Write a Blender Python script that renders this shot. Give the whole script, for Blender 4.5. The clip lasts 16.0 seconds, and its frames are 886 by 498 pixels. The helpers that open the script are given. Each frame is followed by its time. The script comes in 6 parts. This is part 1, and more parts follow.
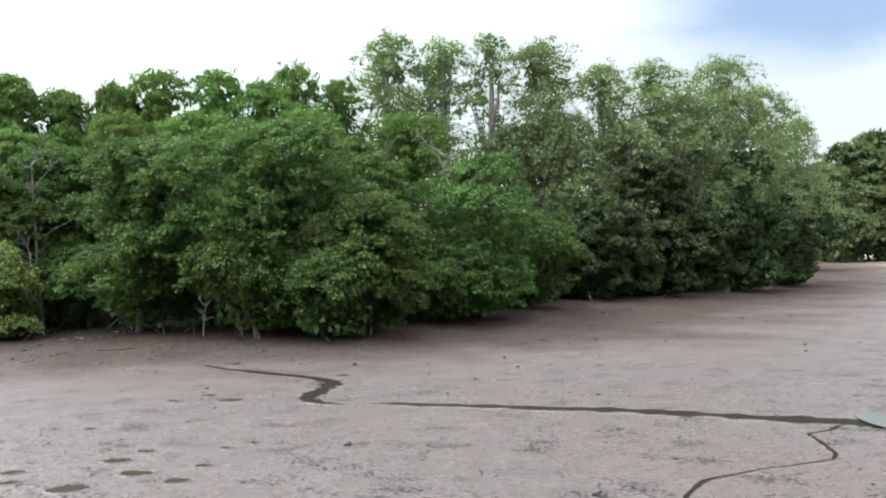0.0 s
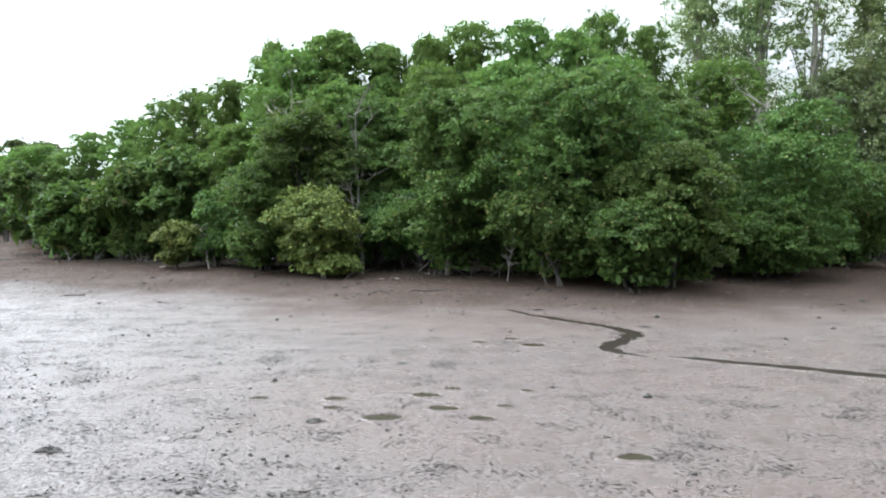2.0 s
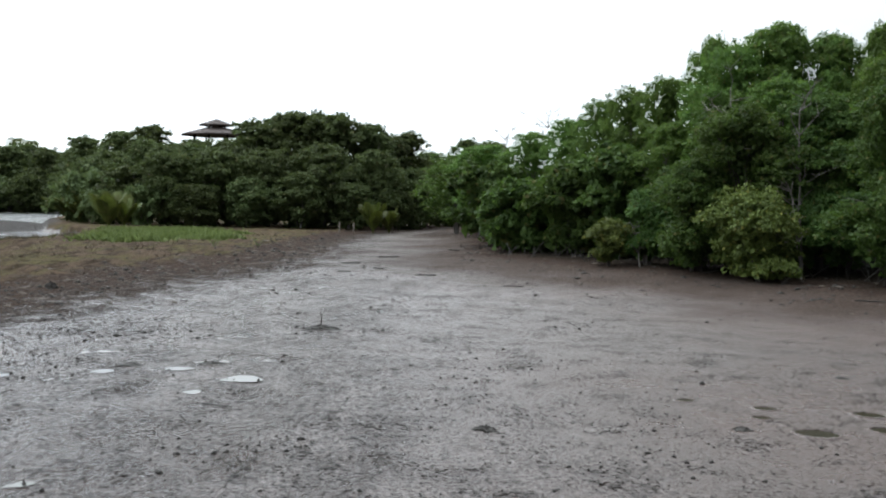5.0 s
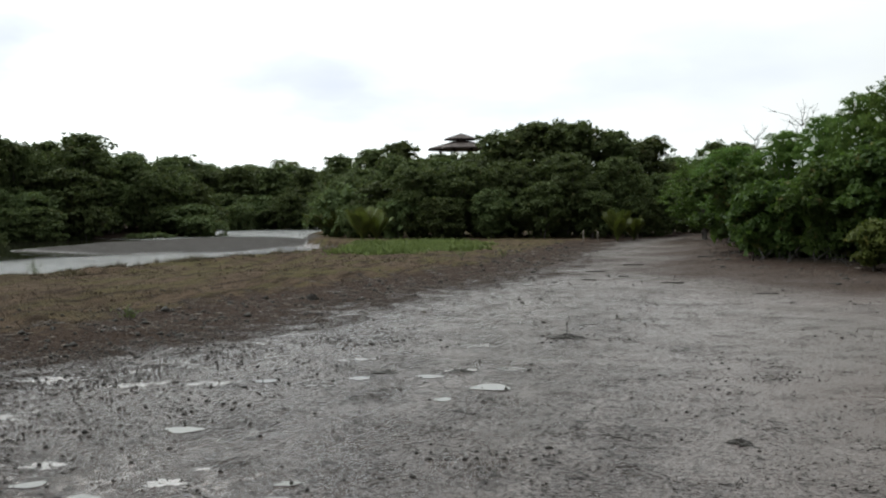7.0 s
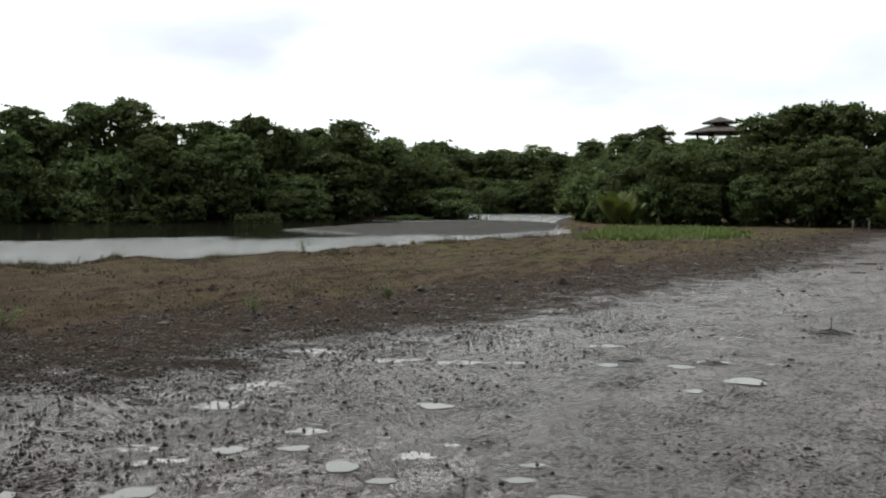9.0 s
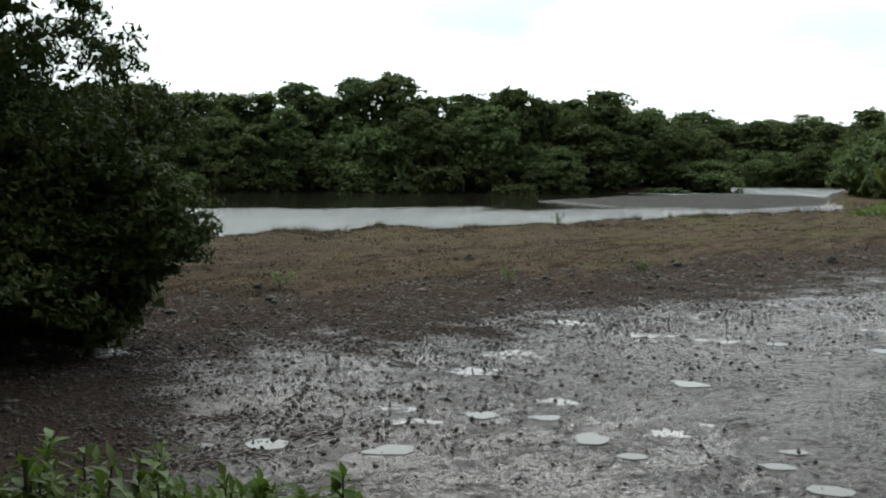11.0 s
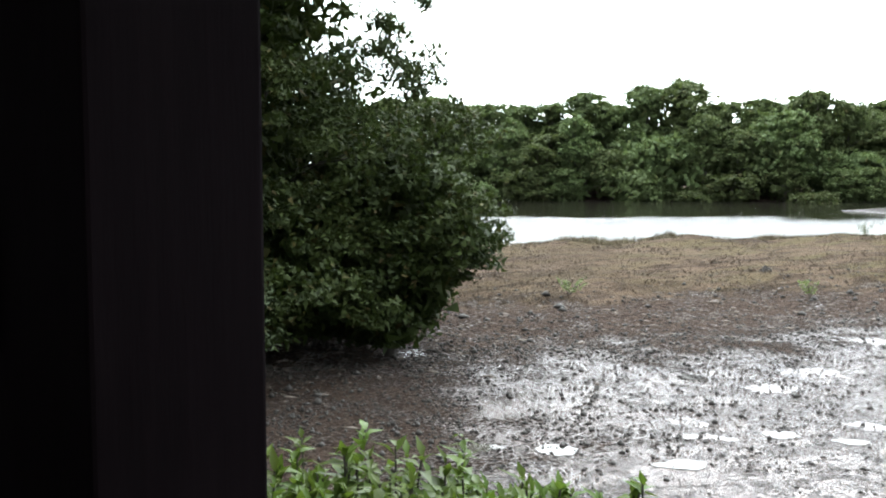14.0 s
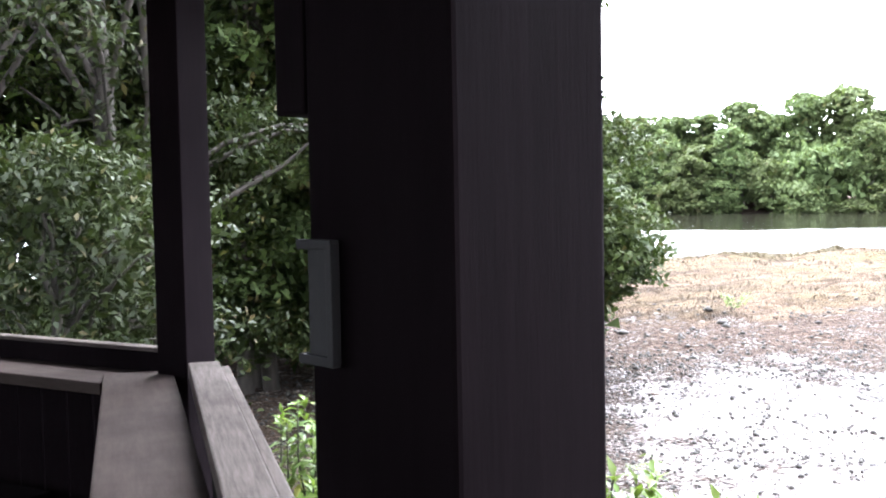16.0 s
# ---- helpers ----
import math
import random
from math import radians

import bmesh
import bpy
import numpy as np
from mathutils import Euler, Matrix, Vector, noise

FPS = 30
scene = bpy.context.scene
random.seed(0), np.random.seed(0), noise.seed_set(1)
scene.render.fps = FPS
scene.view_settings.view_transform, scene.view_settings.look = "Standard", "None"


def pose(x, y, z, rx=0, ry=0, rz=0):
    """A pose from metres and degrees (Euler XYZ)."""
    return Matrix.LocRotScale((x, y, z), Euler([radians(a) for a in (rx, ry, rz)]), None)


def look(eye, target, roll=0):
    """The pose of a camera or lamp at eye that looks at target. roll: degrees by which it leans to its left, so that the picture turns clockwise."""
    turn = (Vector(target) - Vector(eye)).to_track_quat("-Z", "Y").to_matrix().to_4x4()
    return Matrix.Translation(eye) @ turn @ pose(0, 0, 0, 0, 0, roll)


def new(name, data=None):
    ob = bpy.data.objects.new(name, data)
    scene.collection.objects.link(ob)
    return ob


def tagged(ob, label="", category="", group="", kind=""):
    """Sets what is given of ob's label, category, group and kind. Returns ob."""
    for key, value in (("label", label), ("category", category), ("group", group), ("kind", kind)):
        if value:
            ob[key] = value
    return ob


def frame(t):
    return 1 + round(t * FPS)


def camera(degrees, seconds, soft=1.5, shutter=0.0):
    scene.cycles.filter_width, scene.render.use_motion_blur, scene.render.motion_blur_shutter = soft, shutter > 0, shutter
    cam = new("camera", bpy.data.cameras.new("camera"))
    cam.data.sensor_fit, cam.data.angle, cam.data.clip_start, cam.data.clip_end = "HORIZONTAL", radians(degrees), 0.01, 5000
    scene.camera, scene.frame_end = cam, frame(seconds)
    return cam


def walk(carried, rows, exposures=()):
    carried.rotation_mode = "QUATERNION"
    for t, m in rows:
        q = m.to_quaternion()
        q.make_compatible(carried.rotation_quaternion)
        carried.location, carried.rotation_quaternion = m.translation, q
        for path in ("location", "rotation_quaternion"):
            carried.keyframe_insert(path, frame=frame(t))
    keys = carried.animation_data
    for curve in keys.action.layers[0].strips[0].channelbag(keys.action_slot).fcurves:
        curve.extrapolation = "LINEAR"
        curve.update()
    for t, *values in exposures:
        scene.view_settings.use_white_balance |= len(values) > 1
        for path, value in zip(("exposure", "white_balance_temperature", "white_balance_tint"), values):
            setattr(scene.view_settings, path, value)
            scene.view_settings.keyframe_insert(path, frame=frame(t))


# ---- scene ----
cam = camera(47.52, 16.0, soft=2.0)


def aim(x, y, z, pitch, yaw, roll):
    """Camera pose from its place, tilt above the horizon, heading to the left and lean."""
    return pose(x, y, z, 90 + pitch, 0, yaw) @ pose(0, 0, 0, 0, 0, -roll)


EYE = 2.5
walk(cam, [
    (0.0, aim(0.07, 0, EYE, 0.38, -128.30, 1.34)),
    (0.5, aim(0.07, 0, EYE, -0.37, -125.44, 0.86)),
    (1.0, aim(0.07, 0, EYE, -0.63, -121.81, 0.45)),
    (1.5, aim(0.07, 0, EYE, -1.34, -116.98, 0.72)),
    (2.0, aim(0.07, 0, EYE, -2.29, -111.11, 0.09)),
    (2.5, aim(0.07, 0, EYE, -1.92, -108.52, -0.45)),
    (3.0, aim(0.07, 0, EYE, -2.56, -104.17, -0.07)),
    (3.5, aim(0.07, 0, EYE, -2.02, -99.71, -0.23)),
    (4.0, aim(0.07, 0, EYE, -3.24, -95.56, -0.22)),
    (4.5, aim(0.07, 0, EYE, -2.30, -92.92, -0.46)),
    (5.0, aim(0.07, 0, EYE, -2.56, -86.89, -1.13)),
    (5.2, aim(0.07, 0, EYE, -3.35, -85.08, -1.28)),
    (7.3, aim(0.07, 0, EYE, -2.34, -71.21, 0.56)),
    (7.5, aim(0.07, 0, EYE, -2.80, -69.92, 0.48)),
    (8.0, aim(0.07, 0, EYE, -3.30, -66.03, 0.50)),
    (8.5, aim(0.07, 0, EYE, -3.40, -62.28, -0.47)),
    (9.0, aim(0.07, 0, EYE, -2.91, -58.84, -0.07)),
    (9.2, aim(0.07, 0, EYE, -2.76, -56.78, -0.33)),
    (11.3, aim(0.07, 0, EYE, -4.39, -42.72, -0.53)),
    (11.5, aim(0.07, 0, EYE, -4.17, -41.51, -0.70)),
    (12.0, aim(0.075, 0, EYE, -4.61, -38.36, 0.08)),
    (12.5, aim(0.082, 0, EYE, -4.35, -36.23, 0.00)),
    (13.0, aim(0.065, 0, EYE, -4.25, -33.03, 0.01)),
    (13.5, aim(0.027, 0, EYE, -3.95, -30.61, -0.05)),
    (14.0, aim(0, 0, EYE, -4.08, -28.19, 0.11)),
    (14.5, aim(-0.043, 0.009, EYE, -4.12, -25.75, 0.10)),
    (15.0, aim(-0.059, 0.032, EYE, -4.26, -24.19, 0.63)),
    (15.5, aim(-0.085, 0.054, EYE, -4.34, -22.22, 0.96)),
    (16.0, aim(-0.113, 0.091, EYE, -3.14, -19.73, 1.03)),
], exposures=[(0.0, -1.35, 5850, 6), (2.5, -1.21, 5800, 6), (3.2, -1.5, 5900, 7), (4.0, -2.0, 5900, 7), (5.0, -2.4, 5950, 6), (7.5, -2.92, 6350, 5), (9.0, -2.92, 6350, 5), (11.3, -2.68, 6050, 1), (12.5, -2.2, 5850, -2), (13.5, -1.45, 5950, 3), (14.5, -0.75, 6050, 8), (15.0, -0.5, 6000, 10), (15.5, 0.05, 5900, 11), (16.0, 0.88, 5800, 14)])

# ---- world and sun ----
SUN_HEADING = -28.0      # degrees to the left of +y
SUN_HEIGHT = 52.0


def heading(deg, dist=1.0):
    return -math.sin(radians(deg)) * dist, math.cos(radians(deg)) * dist


world = bpy.data.worlds.new("sky")
scene.world = world
world.use_nodes = True
wn, wl = world.node_tree.nodes, world.node_tree.links
bg = wn["Background"]
sky = wn.new("ShaderNodeTexSky")
sky.sky_type, sky.sun_disc = "NISHITA", False
sky.sun_elevation, sky.sun_rotation = radians(SUN_HEIGHT), radians(-SUN_HEADING)
sky.air_density, sky.dust_density = 1.0, 2.0
gain = wn.new("ShaderNodeMix"); gain.data_type, gain.blend_type = "RGBA", "MULTIPLY"
gain.inputs[0].default_value = 1.0
gain.inputs[7].default_value = (0.25, 0.315, 0.40, 1)
wl.new(sky.outputs[0], gain.inputs[6])
co = wn.new("ShaderNodeTexCoord")
stretch = wn.new("ShaderNodeMapping"); stretch.inputs["Scale"].default_value = (1.6, 1.6, 5.5)
stretch.inputs["Location"].default_value = (3.1, 0.4, 0.2)
wl.new(co.outputs["Generated"], stretch.inputs[0])
cl = wn.new("ShaderNodeTexNoise"); cl.inputs["Scale"].default_value = 1.7; cl.inputs["Detail"].default_value = 6.0
cl.inputs["Roughness"].default_value = 0.5
wl.new(stretch.outputs[0], cl.inputs["Vector"])
ramp = wn.new("ShaderNodeValToRGB")
ramp.color_ramp.elements[0].position, ramp.color_ramp.elements[0].color = 0.26, (0.88, 0.88, 0.88, 1)
ramp.color_ramp.elements[1].position, ramp.color_ramp.elements[1].color = 0.38, (1, 1, 1, 1)
wl.new(cl.outputs[0], ramp.inputs[0])
# the break in the cloud over the far end of the creek
hx, hy = heading(-150)
flatten = wn.new("ShaderNodeVectorMath"); flatten.operation = "MULTIPLY"
flatten.inputs[1].default_value = (1, 1, 3.2)
wl.new(co.outputs["Generated"], flatten.inputs[0])
apart = wn.new("ShaderNodeVectorMath"); apart.operation = "DISTANCE"
apart.inputs[1].default_value = (hx * 0.976, hy * 0.976, 0.215 * 3.2)
wl.new(flatten.outputs[0], apart.inputs[0])
frayed = wn.new("ShaderNodeMath"); frayed.operation = "MULTIPLY_ADD"
frayed.inputs[1].default_value = 0.5
wl.new(cl.outputs[0], frayed.inputs[0]); wl.new(apart.outputs["Value"], frayed.inputs[2])
gap = wn.new("ShaderNodeMapRange"); gap.interpolation_type = "SMOOTHSTEP"
gap.inputs[1].default_value, gap.inputs[2].default_value = 0.26, 0.50
gap.inputs[3].default_value, gap.inputs[4].default_value = 0.32, 1.0
wl.new(frayed.outputs[0], gap.inputs[0])
cover = wn.new("ShaderNodeMath"); cover.operation = "MULTIPLY"
wl.new(ramp.outputs[0], cover.inputs[0]); wl.new(gap.outputs[0], cover.inputs[1])
# small breaks in the cloud over the river
squash = wn.new("ShaderNodeVectorMath"); squash.operation = "MULTIPLY"
squash.inputs[1].default_value = (1, 1, 3.2)
wl.new(co.outputs["Generated"], squash.inputs[0])
wisps = wn.new("ShaderNodeTexNoise"); wisps.inputs["Scale"].default_value, wisps.inputs["Detail"].default_value = 9.0, 5.0
wl.new(squash.outputs[0], wisps.inputs["Vector"])
thick = wn.new("ShaderNodeMath"); thick.inputs[0].default_value, thick.inputs[1].default_value = 1.0, 0.0
for deg_, up_, wide_, thin_ in ((-47.2, 8.1, 0.14, 0.05), (-43.6, 9.4, 0.12, 0.4), (-67.2, 7.1, 0.15, 0.1), (-63.5, 8.2, 0.10, 0.5), (-74.0, 6.0, 0.12, 0.5), (-82.0, 6.2, 0.14, 0.65), (-87.0, 8.2, 0.17, 0.3)):
    hx, hy = heading(deg_)
    cz_ = math.sin(radians(up_))
    away = wn.new("ShaderNodeVectorMath"); away.operation = "DISTANCE"
    away.inputs[1].default_value = (hx * math.cos(radians(up_)), hy * math.cos(radians(up_)), cz_ * 3.2)
    wl.new(squash.outputs[0], away.inputs[0])
    fray = wn.new("ShaderNodeMath"); fray.operation = "MULTIPLY_ADD"
    fray.inputs[1].default_value = 0.24
    wl.new(wisps.outputs[0], fray.inputs[0]); wl.new(away.outputs["Value"], fray.inputs[2])
    hole = wn.new("ShaderNodeMapRange"); hole.interpolation_type = "SMOOTHSTEP"
    hole.inputs[1].default_value, hole.inputs[2].default_value = 0.10, 0.20 + wide_
    hole.inputs[3].default_value, hole.inputs[4].default_value = thin_, 1.0
    wl.new(fray.outputs[0], hole.inputs[0])
    both = wn.new("ShaderNodeMath"); both.operation = "MULTIPLY"
    wl.new(thick.outputs[0], both.inputs[0]); wl.new(hole.outputs[0], both.inputs[1])
    thick = both
clouds = wn.new("ShaderNodeMix"); clouds.data_type = "RGBA"
# thin cloud glows towards the veiled sun
hx, hy = heading(SUN_HEADING)
toward = wn.new("ShaderNodeVectorMath"); toward.operation = "DOT_PRODUCT"
toward.inputs[1].default_value = Vector((hx, hy, 0.5)).normalized()
wl.new(co.outputs["Generated"], toward.inputs[0])
glow = wn.new("ShaderNodeMapRange"); glow.interpolation_type = "SMOOTHSTEP"
glow.inputs[1].default_value, glow.inputs[2].default_value = -0.3, 1.0
glow.inputs[3].default_value, glow.inputs[4].default_value = 1.42, 6.2
wl.new(toward.outputs["Value"], glow.inputs[0])
upward = wn.new("ShaderNodeSeparateXYZ"); wl.new(co.outputs["Generated"], upward.inputs[0])
overhead = wn.new("ShaderNodeMapRange"); overhead.inputs[1].default_value, overhead.inputs[2].default_value = 0.15, 1.0
overhead.inputs[3].default_value, overhead.inputs[4].default_value = 1.0, 2.1
wl.new(upward.outputs[2], overhead.inputs[0])
dome = wn.new("ShaderNodeMath"); dome.operation = "MULTIPLY"
wl.new(glow.outputs[0], dome.inputs[0]); wl.new(overhead.outputs[0], dome.inputs[1])
veil = wn.new("ShaderNodeVectorMath"); veil.operation = "SCALE"
veil.inputs[0].default_value = (1.79, 1.81, 1.80)
wl.new(dome.outputs[0], veil.inputs["Scale"])
wl.new(veil.outputs[0], clouds.inputs[7])
wl.new(cover.outputs[0], clouds.inputs[0]); wl.new(gain.outputs[2], clouds.inputs[6])
thinned = wn.new("ShaderNodeMix"); thinned.data_type = "RGBA"
wl.new(thick.outputs[0], thinned.inputs[0]); thinned.inputs[6].default_value = (6.2, 6.4, 7.4, 1); wl.new(clouds.outputs[2], thinned.inputs[7])
wl.new(thinned.outputs[2], bg.inputs[0])
bg.inputs[1].default_value = 1.0

sx, sy = heading(SUN_HEADING)
sun = new("sun", bpy.data.lights.new("sun", "SUN"))
sun.data.energy, sun.data.angle, sun.data.color = 4.0, radians(9), (1.0, 0.96, 0.9)
sun.matrix_world = look((sx * 40, sy * 40, 40 * math.tan(radians(SUN_HEIGHT))), (0, 0, 0))

# ---- materials ----


def material(name):
    m = bpy.data.materials.new(name)
    m.use_nodes = True
    return m, m.node_tree.nodes, m.node_tree.links, m.node_tree.nodes["Principled BSDF"]


def noise_tex(nodes, links, scale, detail=4.0, rough=0.55, coords="Object", stretch=None):
    t = nodes.new("ShaderNodeTexCoord")
    n = nodes.new("ShaderNodeTexNoise")
    n.inputs["Scale"].default_value, n.inputs["Detail"].default_value, n.inputs["Roughness"].default_value = scale, detail, rough
    if stretch:
        mp = nodes.new("ShaderNodeMapping"); mp.inputs["Scale"].default_value = stretch
        links.new(t.outputs[coords], mp.inputs[0]); links.new(mp.outputs[0], n.inputs["Vector"])
    else:
        links.new(t.outputs[coords], n.inputs["Vector"])
    return n.outputs[0]


def mixer(nodes, links, fac, a, b, blend="MIX"):
    m = nodes.new("ShaderNodeMix"); m.data_type, m.blend_type = "RGBA", blend
    for sock, v in ((m.inputs[0], fac), (m.inputs[6], a), (m.inputs[7], b)):
        if isinstance(v, bpy.types.NodeSocket):
            links.new(v, sock)
        else:
            sock.default_value = v if isinstance(v, (int, float)) else (*v, 1)
    return m.outputs[2]


def spread(nodes, links, value, a, b, lo=0.0, hi=1.0):
    r = nodes.new("ShaderNodeMapRange")
    links.new(value, r.inputs[0])
    r.inputs[1].default_value, r.inputs[2].default_value, r.inputs[3].default_value, r.inputs[4].default_value = a, b, lo, hi
    return r.outputs[0]


def relief(nodes, links, bsdf, value, strength, depth):
    b = nodes.new("ShaderNodeBump")
    b.inputs["Strength"].default_value, b.inputs["Distance"].default_value = strength, depth
    links.new(value, b.inputs["Height"]); links.new(b.outputs[0], bsdf.inputs["Normal"])


def arith(nodes, links, op, a, b):
    m = nodes.new("ShaderNodeMath"); m.operation = op
    for sock, v in zip(m.inputs, (a, b)):
        if isinstance(v, bpy.types.NodeSocket):
            links.new(v, sock)
        else:
            sock.default_value = v
    return m.outputs[0]


def leaf_material(name, dark, light, old, glow=0.2, gloss=0.5, vary=(0.80, 1.28)):
    """Foliage: each leaf its own tone, clumps paler or darker, a few old leaves."""
    m, n, l, b = material(name)
    geo = n.new("ShaderNodeNewGeometry")
    info = n.new("ShaderNodeObjectInfo")
    rnd = geo.outputs["Random Per Island"]
    c = mixer(n, l, spread(n, l, rnd, 0.0, 0.93, 0.25, 0.75), dark, light)
    c = mixer(n, l, spread(n, l, rnd, 0.95, 0.97), c, old)
    tuft = noise_tex(n, l, 1.1, 3.0)
    c = mixer(n, l, spread(n, l, tuft, 0.40, 0.62), mixer(n, l, 0.35, c, dark), mixer(n, l, 0.35, c, light))
    hue = n.new("ShaderNodeHueSaturation")
    l.new(spread(n, l, info.outputs["Random"], 0, 1, 0.472, 0.503), hue.inputs["Hue"])
    l.new(spread(n, l, info.outputs["Random"], 0, 1, *vary), hue.inputs["Value"])
    l.new(c, hue.inputs["Color"])
    c = hue.outputs[0]
    l.new(c, b.inputs["Base Color"])
    b.inputs["Roughness"].default_value = gloss
    b.inputs["Specular IOR Level"].default_value = 0.10
    tr = n.new("ShaderNodeBsdfTranslucent")
    l.new(mixer(n, l, 0.5, c, (light[0] * 1.3, light[1] * 1.3, light[2] * 0.6)), tr.inputs[0])
    ms = n.new("ShaderNodeMixShader"); ms.inputs[0].default_value = glow
    l.new(b.outputs[0], ms.inputs[1]); l.new(tr.outputs[0], ms.inputs[2])
    l.new(ms.outputs[0], n["Material Output"].inputs[0])
    return m


LEAF = leaf_material("mangrove_leaf", (0.009, 0.022, 0.0075), (0.088, 0.150, 0.040), (0.15, 0.13, 0.045), 0.36)
# darker leaf copy carrying the shade below the tall pale trees
LEAF_LOW_SHADE = leaf_material("shaded_green_leaf", (0.007, 0.016, 0.007), (0.060, 0.092, 0.034), (0.09, 0.08, 0.03), 0.3)
LEAF_PALE = leaf_material("pale_leaf", (0.062, 0.092, 0.044), (0.190, 0.250, 0.112), (0.2, 0.18, 0.08), 0.3)
LEAF_GOLD = leaf_material("yellowing_leaf", (0.030, 0.046, 0.013), (0.118, 0.146, 0.037), (0.22, 0.20, 0.05))
# darkened so its colour holds the shade on the trees by the hide
LEAF_GLOSSY_SHADED = leaf_material("shaded_glossy_leaf", (0.008, 0.017, 0.0055), (0.046, 0.071, 0.019), (0.09, 0.075, 0.025), 0.18, 0.6)
LEAF_SHOOT = leaf_material("shoot_leaf", (0.022, 0.044, 0.012), (0.110, 0.165, 0.032), (0.3, 0.28, 0.05), 0.3, 0.35)
# brighter mangrove leaf, with the light on the back-row crowns in its colour
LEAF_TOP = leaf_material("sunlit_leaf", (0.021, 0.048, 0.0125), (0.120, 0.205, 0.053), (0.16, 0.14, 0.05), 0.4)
# near-black green: the wood's shade behind the hide is put into this colour
LEAF_SHADE = leaf_material("shaded_leaf", (0.004, 0.008, 0.003), (0.028, 0.042, 0.0125), (0.07, 0.06, 0.02), 0.2, 0.5)
LEAF_GREY = leaf_material("grey_willow_leaf", (0.030, 0.042, 0.024), (0.10, 0.125, 0.070), (0.15, 0.13, 0.06), 0.2, 0.6)
LEAF_FAR = leaf_material("far_leaf", (0.044, 0.062, 0.027), (0.092, 0.124, 0.050), (0.13, 0.12, 0.05), 0.3, 0.65, (0.66, 1.36))


def bark_material(name, a, b_):
    m, n, l, b = material(name)
    v = noise_tex(n, l, 6.0, 5.0, 0.65, stretch=(1, 1, 0.25))
    l.new(mixer(n, l, spread(n, l, v, 0.3, 0.7), a, b_), b.inputs["Base Color"])
    b.inputs["Roughness"].default_value = 0.85
    relief(n, l, b, v, 0.6, 0.03)
    return m


BARK = bark_material("bark", (0.020, 0.017, 0.014), (0.072, 0.061, 0.052))
BARK_GREY = bark_material("grey_bark", (0.055, 0.048, 0.042), (0.17, 0.155, 0.14))
BARK_PALE = bark_material("pale_bark", (0.11, 0.098, 0.084), (0.26, 0.24, 0.21))


def wood_material(name, a, b_, rough, grain=(2, 18, 18), shine=0.35):
    m, n, l, b = material(name)
    v = noise_tex(n, l, 4.0, 8.0, 0.7, stretch=grain)
    w = noise_tex(n, l, 2.3, 4.0, 0.6)
    c = mixer(n, l, spread(n, l, v, 0.3, 0.7), a, b_)
    c = mixer(n, l, spread(n, l, w, 0.45, 0.7, 0.0, 0.5), c, (a[0] * 0.6, a[1] * 0.6, a[2] * 0.6))
    l.new(c, b.inputs["Base Color"])
    l.new(spread(n, l, w, 0.3, 0.7, rough - 0.1, rough + 0.12), b.inputs["Roughness"])
    b.inputs["Specular IOR Level"].default_value = shine
    relief(n, l, b, v, 0.25, 0.003)
    return m


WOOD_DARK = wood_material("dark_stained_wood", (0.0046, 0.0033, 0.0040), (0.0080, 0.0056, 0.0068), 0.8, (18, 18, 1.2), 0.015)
WOOD_RAIL = wood_material("weathered_grey_wood", (0.040, 0.032, 0.028), (0.115, 0.098, 0.088), 0.8, (1.5, 20, 20), 0.06)
WOOD_SHELF = wood_material("worn_brown_wood", (0.034, 0.026, 0.023), (0.058, 0.045, 0.040), 0.75, (1.2, 9, 9), 0.05)
WOOD_FLOOR = wood_material("floor_wood", (0.03, 0.024, 0.02), (0.06, 0.048, 0.04), 0.7)
ROOFING = wood_material("dark_shingle", (0.030, 0.022, 0.020), (0.075, 0.055, 0.048), 0.8, (6, 6, 6))
STAKE = wood_material("stake_wood", (0.10, 0.085, 0.07), (0.22, 0.19, 0.16), 0.8, (8, 8, 1))


